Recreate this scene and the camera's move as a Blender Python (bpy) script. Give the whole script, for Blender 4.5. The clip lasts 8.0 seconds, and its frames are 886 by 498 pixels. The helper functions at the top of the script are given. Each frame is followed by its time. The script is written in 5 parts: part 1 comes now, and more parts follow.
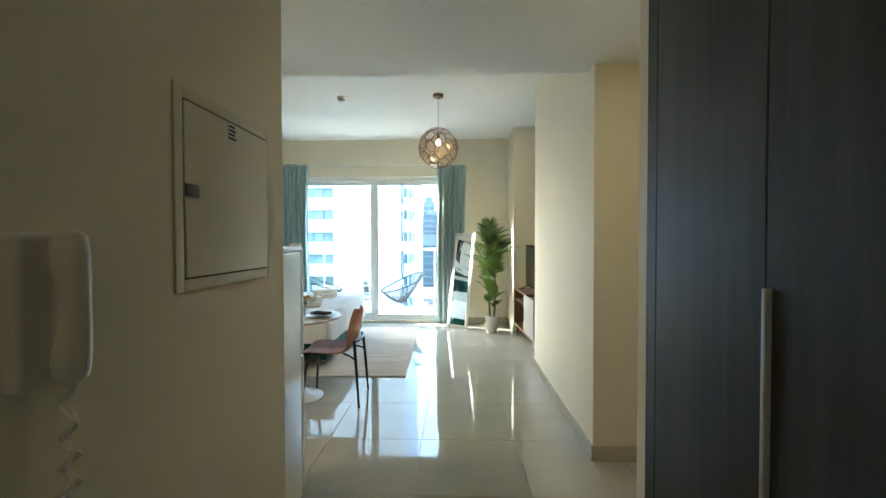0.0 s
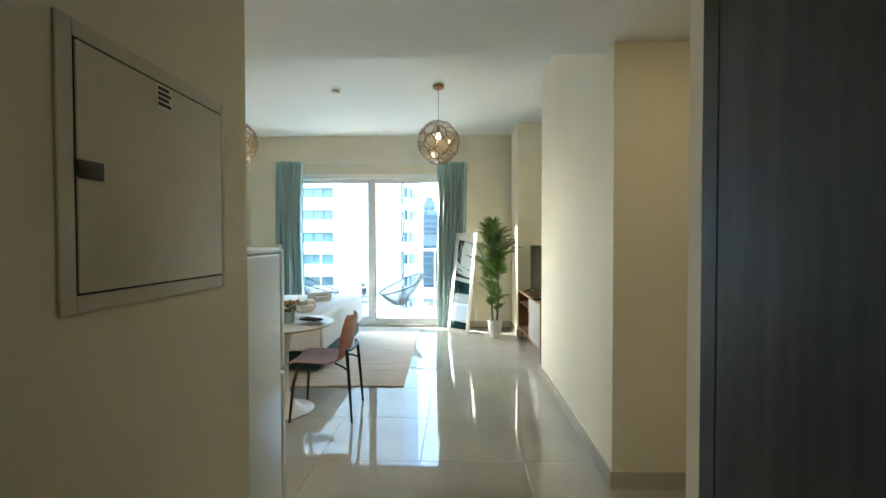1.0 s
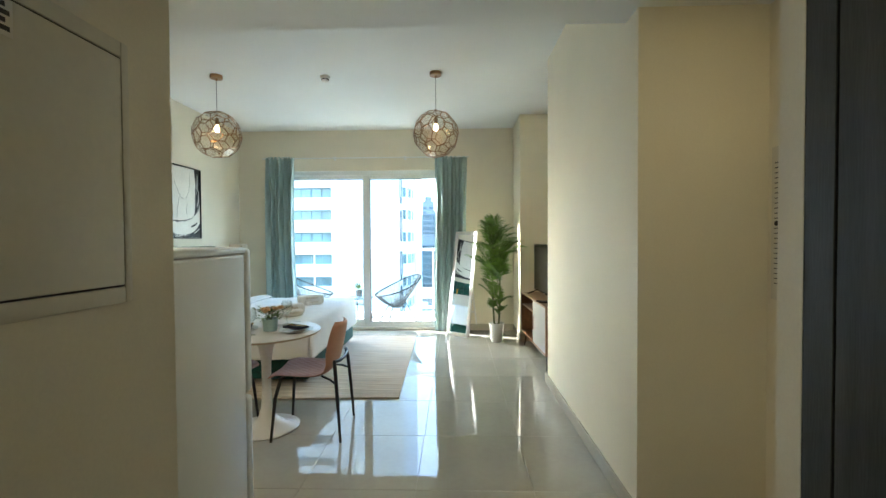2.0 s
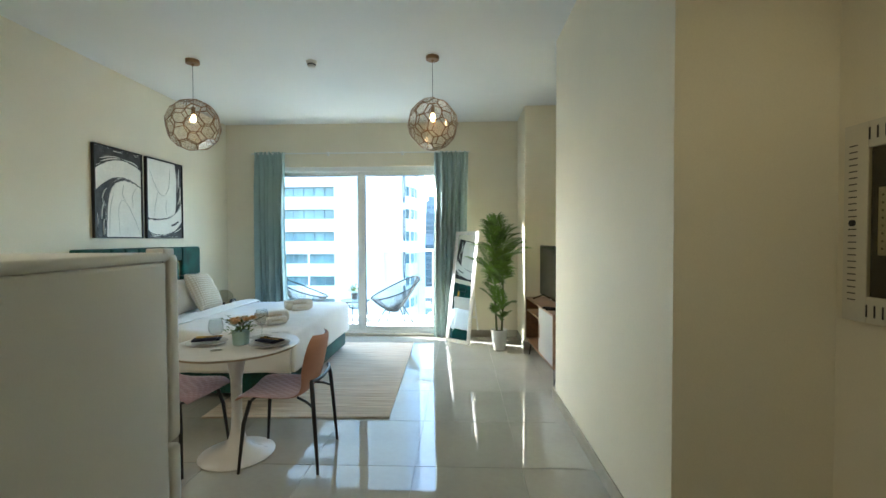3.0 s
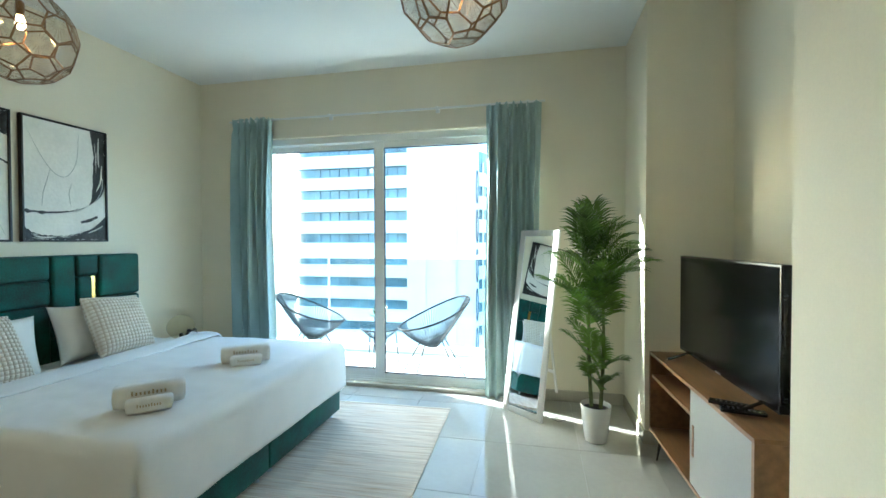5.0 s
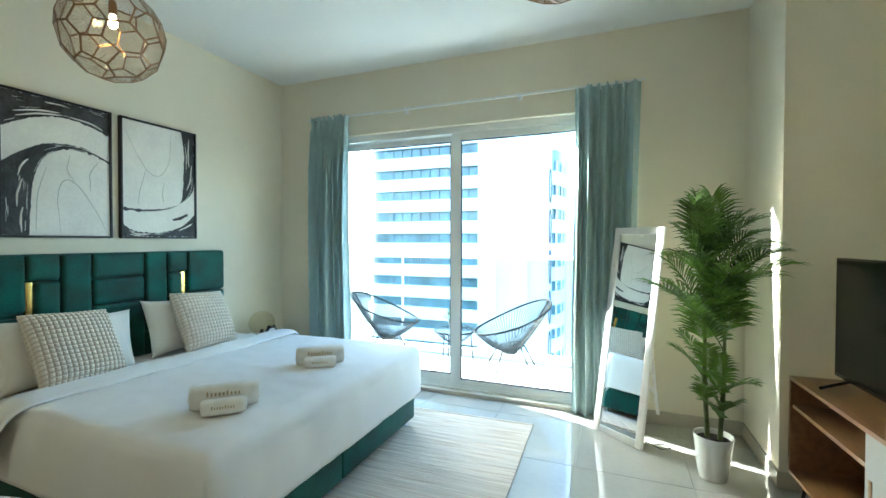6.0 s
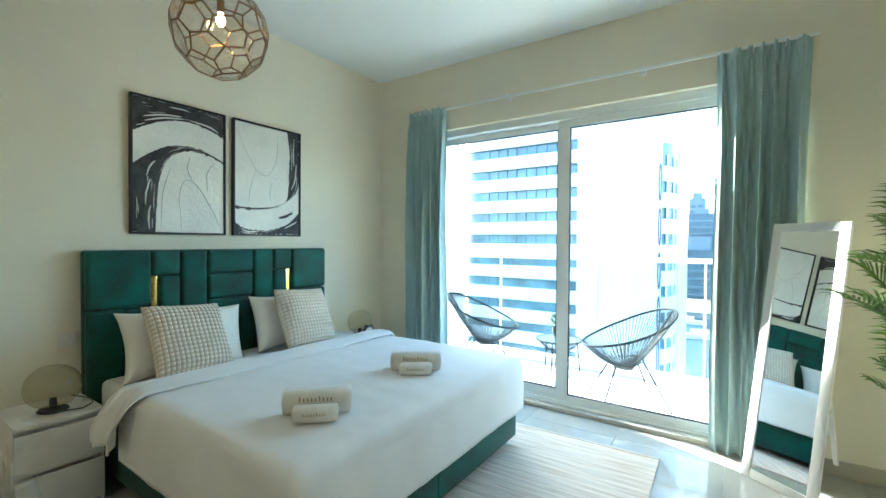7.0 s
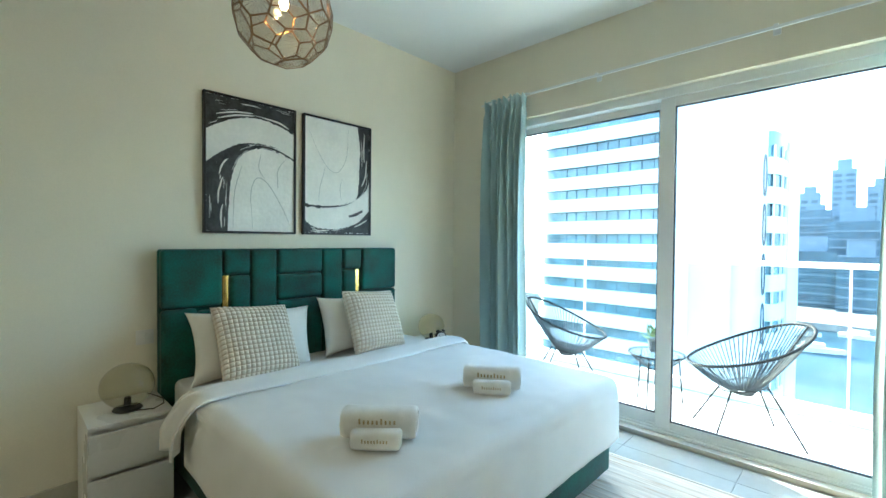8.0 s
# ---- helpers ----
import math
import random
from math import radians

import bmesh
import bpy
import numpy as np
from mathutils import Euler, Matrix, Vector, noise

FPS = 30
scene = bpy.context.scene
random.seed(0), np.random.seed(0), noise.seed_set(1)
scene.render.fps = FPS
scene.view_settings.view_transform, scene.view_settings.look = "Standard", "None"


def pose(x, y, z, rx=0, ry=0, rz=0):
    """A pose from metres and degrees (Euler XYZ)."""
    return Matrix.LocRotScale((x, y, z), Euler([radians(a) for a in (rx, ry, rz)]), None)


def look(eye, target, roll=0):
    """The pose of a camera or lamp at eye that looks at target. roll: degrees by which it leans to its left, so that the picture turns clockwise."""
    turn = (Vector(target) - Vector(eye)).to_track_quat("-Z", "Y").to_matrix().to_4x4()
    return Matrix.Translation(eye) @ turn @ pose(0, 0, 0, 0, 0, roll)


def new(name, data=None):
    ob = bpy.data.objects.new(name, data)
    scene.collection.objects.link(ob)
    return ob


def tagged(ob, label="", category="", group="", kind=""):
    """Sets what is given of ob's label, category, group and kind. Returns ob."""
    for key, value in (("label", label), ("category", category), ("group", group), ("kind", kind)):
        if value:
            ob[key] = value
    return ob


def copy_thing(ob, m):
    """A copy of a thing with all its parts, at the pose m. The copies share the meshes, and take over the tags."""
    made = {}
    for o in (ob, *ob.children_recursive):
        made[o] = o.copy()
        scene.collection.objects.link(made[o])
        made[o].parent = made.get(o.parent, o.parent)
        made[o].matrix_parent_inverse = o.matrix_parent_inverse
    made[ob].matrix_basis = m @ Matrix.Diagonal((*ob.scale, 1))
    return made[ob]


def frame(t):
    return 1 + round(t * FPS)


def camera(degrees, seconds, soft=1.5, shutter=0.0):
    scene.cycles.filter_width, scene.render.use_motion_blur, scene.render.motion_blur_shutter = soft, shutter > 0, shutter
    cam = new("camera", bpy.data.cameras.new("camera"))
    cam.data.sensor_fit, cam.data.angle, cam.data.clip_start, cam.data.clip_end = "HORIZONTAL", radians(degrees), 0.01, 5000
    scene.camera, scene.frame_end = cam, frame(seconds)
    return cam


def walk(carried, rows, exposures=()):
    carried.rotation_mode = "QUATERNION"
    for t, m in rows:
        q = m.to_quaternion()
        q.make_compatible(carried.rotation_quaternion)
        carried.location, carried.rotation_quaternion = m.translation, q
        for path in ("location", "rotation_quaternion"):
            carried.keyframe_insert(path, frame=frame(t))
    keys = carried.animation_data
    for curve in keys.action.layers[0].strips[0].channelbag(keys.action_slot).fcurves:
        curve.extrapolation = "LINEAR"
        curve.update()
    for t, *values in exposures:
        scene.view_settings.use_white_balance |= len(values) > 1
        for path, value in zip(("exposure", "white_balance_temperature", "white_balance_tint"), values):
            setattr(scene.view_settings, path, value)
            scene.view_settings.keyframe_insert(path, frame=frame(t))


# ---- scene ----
cam = camera(91.9, 8.0)
PATH = [
    (0, (0.006, 2.755, 1.437), (-0.057, 4.753, 1.395), -0.1),
    (0.5, (0.004, 2.891, 1.431), (-0.061, 4.889, 1.395), -0.2),
    (1, (-0.005, 3.058, 1.436), (-0.07, 5.057, 1.395), -0.1),
    (1.5, (-0.01, 3.224, 1.435), (-0.071, 5.223, 1.39), -0.2),
    (2.8, (0.015, 3.701, 1.418), (-0.049, 5.699, 1.38), -0.5),
    (3, (0.04, 3.807, 1.442), (-0.037, 5.805, 1.397), -0.2),
    (3.2, (0.075, 4.057, 1.454), (-0.015, 6.055, 1.412), -0.2),
    (3.5, (0.124, 4.715, 1.462), (0.01, 6.712, 1.418), -0.2),
    (3.7, (0.178, 5.128, 1.469), (0.049, 7.123, 1.423), -0.3),
    (4, (0.174, 5.712, 1.482), (-0.016, 7.623, 1.438), -0.0),
    (4.2, (0.189, 5.861, 1.48), (-0.061, 7.845, 1.433), -0.2),
    (5.3, (0.082, 6.183, 1.458), (-0.417, 8.119, 1.423), 0.0),
    (5.5, (0.049, 6.229, 1.455), (-0.507, 8.149, 1.42), -0.0),
    (6, (-0.026, 6.365, 1.446), (-0.764, 8.223, 1.41), 0.1),
    (6.5, (-0.117, 6.486, 1.433), (-1.044, 8.258, 1.401), 0.2),
    (7, (-0.21, 6.614, 1.427), (-1.336, 8.266, 1.393), 0.4),
    (7.5, (-0.304, 6.739, 1.43), (-1.584, 8.276, 1.391), 0.4),
    (8, (-0.42, 6.86, 1.425), (-1.812, 8.295, 1.387), 0.5),
]
EXPOSURES = [(0.0, 4.2, 5820, 5), (1.5, 4.12, 5850, 5), (3.0, 3.87, 5680, 4), (4.0, 3.62, 5340, 0), (5.5, 3.85, 5400, -2), (8.0, 3.92, 5450, -2)]
walk(cam, [(t, look(eye, target, roll)) for t, eye, target, roll in PATH], EXPOSURES)

# ---- light ----
world = bpy.data.worlds.new("sky")
scene.world = world
world.use_nodes = True
wn = world.node_tree
wn.nodes.clear()
sky = wn.nodes.new("ShaderNodeTexSky")
sky.sky_type = "NISHITA"
sky.sun_disc = False
SUN_ELEV, SUN_AZ = 21.0, -69.5      # azimuth: degrees from +y towards +x
sky.sun_elevation, sky.sun_rotation = radians(SUN_ELEV), radians(SUN_AZ)
sky.air_density, sky.dust_density = 1.0, 2.5
bg = wn.nodes.new("ShaderNodeBackground")
bg.inputs["Strength"].default_value = 0.15
wo = wn.nodes.new("ShaderNodeOutputWorld")
wn.links.new(sky.outputs[0], bg.inputs[0])
wn.links.new(bg.outputs[0], wo.inputs[0])

sun = new("sun", bpy.data.lights.new("sun", "SUN"))
sun.data.energy, sun.data.angle, sun.data.color = 4.0, radians(0.5), (1.0, 0.94, 0.85)
_a, _e = radians(SUN_AZ), radians(SUN_ELEV)
sun.matrix_world = look((0, 0, 20), (-math.sin(_a) * math.cos(_e), -math.cos(_a) * math.cos(_e), 20 - math.sin(_e)))


# ---- materials ----
def material(name, color, rough=0.5, metal=0.0, var=0.08, scale=6.0, fine=60.0, bump=0.15, sheen=0.0, coat=0.0, spec=0.5, stretch=(1, 1, 1), obvar=0.0, trans=0.0, dist=0.002):
    """A principled surface with colour drift at two scales and fine relief."""
    m = bpy.data.materials.new(name)
    m.use_nodes = True
    nt = m.node_tree
    b = nt.nodes["Principled BSDF"]
    co = nt.nodes.new("ShaderNodeTexCoord")
    mp = nt.nodes.new("ShaderNodeMapping")
    mp.inputs["Scale"].default_value = stretch
    nt.links.new(co.outputs["Object"], mp.inputs[0])
    n1, n2 = nt.nodes.new("ShaderNodeTexNoise"), nt.nodes.new("ShaderNodeTexNoise")
    n1.inputs["Scale"].default_value, n2.inputs["Scale"].default_value = scale, fine
    n1.inputs["Detail"].default_value = 4.0
    n2.inputs["Detail"].default_value = 3.0
    for n in (n1, n2):
        nt.links.new(mp.outputs[0], n.inputs["Vector"])
    mixn = nt.nodes.new("ShaderNodeMath")
    mixn.operation = "MULTIPLY_ADD"
    nt.links.new(n2.outputs[0], mixn.inputs[0])
    mixn.inputs[1].default_value = 0.45
    nt.links.new(n1.outputs[0], mixn.inputs[2])
    ramp = nt.nodes.new("ShaderNodeValToRGB")
    lo = [max(0, c * (1 - 2.2 * var)) for c in color]
    hi = [min(1, c * (1 + 1.6 * var)) for c in color]
    ramp.color_ramp.elements[0].position, ramp.color_ramp.elements[0].color = 0.45, (*lo, 1)
    ramp.color_ramp.elements[1].position, ramp.color_ramp.elements[1].color = 1.0, (*hi, 1)
    nt.links.new(mixn.outputs[0], ramp.inputs[0])
    out = ramp.outputs[0]
    if obvar:
        info = nt.nodes.new("ShaderNodeObjectInfo")
        hsv = nt.nodes.new("ShaderNodeHueSaturation")
        sc = nt.nodes.new("ShaderNodeMapRange")
        sc.inputs["To Min"].default_value, sc.inputs["To Max"].default_value = 1 - obvar, 1 + obvar
        nt.links.new(info.outputs["Random"], sc.inputs[0])
        nt.links.new(sc.outputs[0], hsv.inputs["Value"])
        nt.links.new(out, hsv.inputs["Color"])
        out = hsv.outputs[0]
    nt.links.new(out, b.inputs["Base Color"])
    b.inputs["Roughness"].default_value, b.inputs["Metallic"].default_value = rough, metal
    b.inputs["Sheen Weight"].default_value, b.inputs["Coat Weight"].default_value = sheen, coat
    b.inputs["Specular IOR Level"].default_value = spec
    b.inputs["Transmission Weight"].default_value = trans
    if rough > 0.03 and not trans:
        rr = nt.nodes.new("ShaderNodeMapRange")
        rr.inputs["To Min"].default_value, rr.inputs["To Max"].default_value = rough * 0.85, min(1, rough * 1.2)
        nt.links.new(n1.outputs[0], rr.inputs[0])
        nt.links.new(rr.outputs[0], b.inputs["Roughness"])
    if bump:
        bp = nt.nodes.new("ShaderNodeBump")
        bp.inputs["Strength"].default_value, bp.inputs["Distance"].default_value = bump, dist
        nt.links.new(n2.outputs[0], bp.inputs["Height"])
        nt.links.new(bp.outputs[0], b.inputs["Normal"])
    return m


def clear_glass(name, tint=(1, 1, 1), gloss=1.0):
    """Thin clear glass: straight through, with a fresnel shine."""
    m = bpy.data.materials.new(name)
    m.use_nodes = True
    nt = m.node_tree
    nt.nodes.clear()
    o, mix = nt.nodes.new("ShaderNodeOutputMaterial"), nt.nodes.new("ShaderNodeMixShader")
    t, g, f = nt.nodes.new("ShaderNodeBsdfTransparent"), nt.nodes.new("ShaderNodeBsdfGlossy"), nt.nodes.new("ShaderNodeLayerWeight")
    pw, ma = nt.nodes.new("ShaderNodeMath"), nt.nodes.new("ShaderNodeMath")
    t.inputs[0].default_value = (*tint, 1)
    g.inputs["Roughness"].default_value = 0.01
    pw.operation, ma.operation = "POWER", "MULTIPLY_ADD"
    pw.inputs[1].default_value = 4.0
    ma.inputs[1].default_value, ma.inputs[2].default_value = 0.55 * gloss, 0.035 * gloss
    nt.links.new(f.outputs["Facing"], pw.inputs[0])
    nt.links.new(pw.outputs[0], ma.inputs[0])
    nt.links.new(ma.outputs[0], mix.inputs[0])
    nt.links.new(t.outputs[0], mix.inputs[1])
    nt.links.new(g.outputs[0], mix.inputs[2])
    nt.links.new(mix.outputs[0], o.inputs[0])
    return m


def glow(name, color, strength):
    m = bpy.data.materials.new(name)
    m.use_nodes = True
    b = m.node_tree.nodes["Principled BSDF"]
    b.inputs["Base Color"].default_value = (*color, 1)
    b.inputs["Emission Color"].default_value = (*color, 1)
    b.inputs["Emission Strength"].default_value = strength
    return m


def knit(name, thread, gap):
    """Puffed knit: cream beads with tan thread in the valleys, by the mesh's own bead value."""
    m = material(name, thread, 0.9, var=0.06, scale=12, fine=280, bump=0.3, sheen=0.2)
    nt = m.node_tree
    b = nt.nodes["Principled BSDF"]
    src = b.inputs["Base Color"].links[0].from_socket
    at, mix, rng = nt.nodes.new("ShaderNodeAttribute"), nt.nodes.new("ShaderNodeMix"), nt.nodes.new("ShaderNodeMapRange")
    at.attribute_name = "bead"
    mix.data_type = "RGBA"
    rng.inputs["From Min"].default_value, rng.inputs["From Max"].default_value = 0.15, 0.6
    nt.links.new(at.outputs["Fac"], rng.inputs[0])
    nt.links.new(rng.outputs[0], mix.inputs["Factor"])
    mix.inputs[6].default_value = (*gap, 1)
    nt.links.new(src, mix.inputs[7])
    nt.links.new(mix.outputs[2], b.inputs["Base Color"])
    return m


def woven(name, ground, streak):
    """Flat weave: short tan weft streaks of uneven length over a cream ground."""
    m = material(name, ground, 0.95, var=0.12, scale=1.6, fine=9, bump=0.7, stretch=(0.8, 20, 1), dist=0.004)
    nt = m.node_tree
    b = nt.nodes["Principled BSDF"]
    src = b.inputs["Base Color"].links[0].from_socket
    co, mp, nz = nt.nodes.new("ShaderNodeTexCoord"), nt.nodes.new("ShaderNodeMapping"), nt.nodes.new("ShaderNodeTexNoise")
    rng, mix = nt.nodes.new("ShaderNodeMapRange"), nt.nodes.new("ShaderNodeMix")
    mp.inputs["Scale"].default_value = (2.6, 62, 1)
    nz.inputs["Scale"].default_value, nz.inputs["Detail"].default_value = 1.0, 5.0
    rng.inputs["From Min"].default_value, rng.inputs["From Max"].default_value, rng.inputs["To Max"].default_value = 0.47, 0.70, 0.9
    mix.data_type = "RGBA"
    nt.links.new(co.outputs["Object"], mp.inputs[0])
    nt.links.new(mp.outputs[0], nz.inputs["Vector"])
    nt.links.new(nz.outputs[0], rng.inputs[0])
    nt.links.new(rng.outputs[0], mix.inputs["Factor"])
    nt.links.new(src, mix.inputs[6])
    mix.inputs[7].default_value = (*streak, 1)
    nt.links.new(mix.outputs[2], b.inputs["Base Color"])
    return m


PAINT = material("cream_wall_paint", (0.81, 0.75, 0.59), 0.6, var=0.03, scale=1.2, fine=140, bump=0.12)
CEIL = material("white_ceiling_paint", (0.85, 0.86, 0.83), 0.7, var=0.02, scale=1.0, fine=120, bump=0.08)
TILE = material("polished_porcelain", (0.43, 0.42, 0.37), 0.035, var=0.035, scale=2.5, fine=25, bump=0.0, spec=0.9, obvar=0.02)
GROUT = material("tile_grout", (0.5, 0.48, 0.43), 0.8, var=0.1)
SKIRT = material("beige_tile_skirting", (0.5, 0.46, 0.37), 0.18, var=0.05, scale=4)
WHITE_ALU = material("white_powder_coat", (0.78, 0.79, 0.76), 0.35, var=0.02, scale=3, bump=0.05)
RUBBER = material("black_gasket", (0.02, 0.02, 0.022), 0.6)
PANE = clear_glass("window_glass", (0.965, 0.985, 0.982))
RAIL_GLASS = clear_glass("railing_glass", (0.90, 0.945, 0.95))
CURTAIN = material("teal_linen_curtain", (0.42, 0.54, 0.525), 0.85, var=0.04, scale=5, fine=300, bump=0.25, sheen=0.05, stretch=(1, 1, 0.6))
VELVET = material("emerald_velvet", (0.004, 0.078, 0.056), 0.75, var=0.4, scale=5, fine=90, bump=0.2, sheen=0.12)
BRASS = material("brushed_brass", (0.75, 0.5, 0.16), 0.22, 1.0, var=0.08, fine=200)
COPPER = material("antique_brass_wire", (0.30, 0.17, 0.085), 0.3, 1.0, var=0.12, fine=120)
LINEN = material("white_cotton", (0.88, 0.86, 0.82), 0.85, var=0.02, scale=5, fine=350, bump=0.12, sheen=0.1)
PILLOW = material("white_pillow_cotton", (0.87, 0.84, 0.77), 0.85, var=0.03, scale=6, fine=300, bump=0.15, sheen=0.1)
WAFFLE = knit("cream_waffle_knit", (0.87, 0.81, 0.70), (0.68, 0.58, 0.44))
TOWEL = material("cream_terry_towel", (0.88, 0.86, 0.80), 0.95, var=0.04, scale=18, fine=420, bump=0.4, sheen=0.3)
STITCH = material("golden_brown_thread", (0.58, 0.46, 0.28), 0.8, var=0.15)
RUG = woven("striped_cream_rug", (0.76, 0.66, 0.53), (0.50, 0.35, 0.22))
WHITE_LACQ = material("white_lacquer", (0.78, 0.76, 0.72), 0.28, var=0.02, scale=3, bump=0.03)
# White cabinet door, colour darkened to offset the sun reflected onto it.
DOORPAINT = material("darkened_white_door_paint", (0.26, 0.26, 0.25), 0.4, var=0.03, scale=3, bump=0.03)
MARBLE = material("white_marble_top", (0.76, 0.74, 0.7), 0.28, var=0.05, scale=2.2, fine=9, bump=0.0)
EDGING = material("beige_edging", (0.46, 0.36, 0.25), 0.5, var=0.06)
PINK = material("dusty_pink_velvet", (0.43, 0.265, 0.25), 0.8, var=0.08, scale=10, fine=200, bump=0.25, sheen=0.35)
TAN = material("tan_pink_leatherette", (0.56, 0.26, 0.16), 0.5, var=0.06, scale=8, fine=160, bump=0.12)
BLACK = material("matt_black_steel", (0.012, 0.012, 0.013), 0.4, var=0.15, scale=20, bump=0.05)
OAK = material("warm_oak_veneer", (0.21, 0.108, 0.046), 0.38, var=0.16, scale=3, fine=28, bump=0.08, stretch=(9, 0.8, 9))
TVB = material("black_tv_plastic", (0.008, 0.008, 0.009), 0.25, var=0.05, bump=0.0, spec=0.3)
SCREEN = material("dark_tv_screen", (0.004, 0.004, 0.005), 0.16, var=0.0, bump=0.0, spec=0.12)
WOODDARK = material("charcoal_wood_laminate", (0.052, 0.053, 0.049), 0.45, var=0.2, scale=5, fine=60, bump=0.15, stretch=(5, 5, 0.35), spec=0.3)
ALU = material("brushed_aluminium", (0.62, 0.63, 0.64), 0.3, 1.0, var=0.05, fine=150)
PULL = material("satin_aluminium", (0.55, 0.55, 0.54), 0.45, 0.35, var=0.05, fine=150)
FRIDGE = material("white_fridge_enamel", (0.66, 0.65, 0.58), 0.3, var=0.025, scale=2, fine=180, bump=0.08)
ENAMEL = material("cream_metal_enamel", (0.68, 0.64, 0.52), 0.35, var=0.03, scale=4, bump=0.04)
PLASTIC = material("off_white_plastic", (0.76, 0.73, 0.66), 0.3, var=0.03, bump=0.03)
NAVY = material("navy_napkin", (0.012, 0.016, 0.04), 0.8, var=0.15, fine=240)
CHINA = material("white_china", (0.8, 0.79, 0.75), 0.12, var=0.01, bump=0.0)
TEALPOT = material("pale_teal_ceramic", (0.36, 0.52, 0.5), 0.4, var=0.06, scale=8)
SOIL = material("dark_soil", (0.03, 0.022, 0.016), 0.95, var=0.4, fine=80, bump=1.0)
PALM = material("palm_green", (0.15, 0.27, 0.036), 0.45, var=0.3, scale=9, fine=40, bump=0.1, obvar=0.35)
STEM = material("palm_stem", (0.12, 0.15, 0.05), 0.6, var=0.3, scale=20)
PETAL = material("peach_petal", (0.78, 0.50, 0.24), 0.7, var=0.15, scale=20)
PETALW = material("white_petal", (0.8, 0.8, 0.77), 0.6, var=0.03)
MIRROR = material("silver_mirror", (0.88, 0.9, 0.89), 0.0, 1.0, var=0.0, bump=0.0)
SMOKE_GLASS = clear_glass("smoked_glass", (0.88, 0.86, 0.76), 1.7)
FACET = clear_glass("amber_facet", (0.975, 0.955, 0.92), 1.1)
WINE_GLASS = clear_glass("wine_glass", (0.95, 0.965, 0.955), 1.2)
CORD = material("grey_pvc_cord", (0.075, 0.082, 0.082), 0.8, var=0.1, spec=0.1)
OUTSTEEL = material("weathered_black_steel", (0.02, 0.021, 0.021), 0.7, var=0.15, spec=0.1)
CONCRETE = material("pale_balcony_tile", (0.74, 0.72, 0.68), 0.5, var=0.06, scale=3)
TOWER = material("white_tower_cladding", (0.8, 0.8, 0.78), 0.5, var=0.03, scale=0.15, fine=1.5, bump=0.0)
TOWERGLASS = material("blue_tower_glass", (0.14, 0.235, 0.27), 0.12, var=0.35, scale=0.12, fine=0.7, bump=0.0, spec=0.7)
# Skyline colours: the blue-grey distance haze is mixed into the base colour.
CITY = material("haze_tinted_concrete", (0.155, 0.20, 0.245), 0.7, var=0.15, scale=0.04, fine=0.3, bump=0.0)
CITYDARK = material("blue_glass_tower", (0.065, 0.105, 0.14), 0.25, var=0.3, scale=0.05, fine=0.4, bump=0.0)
WATER = material("harbour_water", (0.02, 0.045, 0.06), 0.45, var=0.25, scale=0.02, fine=0.25, bump=0.5, dist=0.3, spec=0.2)
LAND = material("far_quay", (0.3, 0.29, 0.27), 0.9, var=0.3, scale=0.02, fine=0.3)
BULB = glow("warm_bulb", (1.0, 0.66, 0.3), 5.0)
# Glow of the added, unseen ceiling lights in kitchen, alcove and hall.
FILL_GLOW = glow("warm_fill_glow", (1.0, 0.8, 0.55), 24.0)
FILL_GLOW_DIM = glow("dim_warm_fill_glow", (1.0, 0.8, 0.5), 3.2)


# ---- mesh helpers ----
def add_box(bm, x0, x1, y0, y1, z0, z1, bevel=0.0, seg=2):
    r = bmesh.ops.create_cube(bm, size=1.0)
    vs = r["verts"]
    bmesh.ops.scale(bm, vec=(x1 - x0, y1 - y0, z1 - z0), verts=vs)
    bmesh.ops.translate(bm, vec=((x0 + x1) / 2, (y0 + y1) / 2, (z0 + z1) / 2), verts=vs)
    if bevel:
        es = list({e for v in vs for e in v.link_edges})
        bmesh.ops.bevel(bm, geom=es, offset=bevel, segments=seg, profile=0.6, affect="EDGES")
    return bm


def box(x0, x1, y0, y1, z0, z1, bevel=0.0, seg=2):
    return add_box(bmesh.new(), x0, x1, y0, y1, z0, z1, bevel, seg)


def lathe(profile, n=32, bm=None, at=(0, 0, 0), sx=1.0, sy=1.0):
    """A turned body from (radius, z) pairs."""
    bm = bm or bmesh.new()
    rings = []
    for r, z in profile:
        if r < 1e-5:
            rings.append([bm.verts.new((at[0], at[1], at[2] + z))])
        else:
            rings.append([bm.verts.new((at[0] + sx * r * math.cos(2 * math.pi * k / n), at[1] + sy * r * math.sin(2 * math.pi * k / n), at[2] + z)) for k in range(n)])
    for a, b in zip(rings, rings[1:]):
        for k in range(n):
            q = [a[k % len(a)], a[(k + 1) % len(a)], b[(k + 1) % len(b)], b[k % len(b)]]
            q = list(dict.fromkeys(q))
            if len(q) > 2:
                bm.faces.new(q)
    return bm


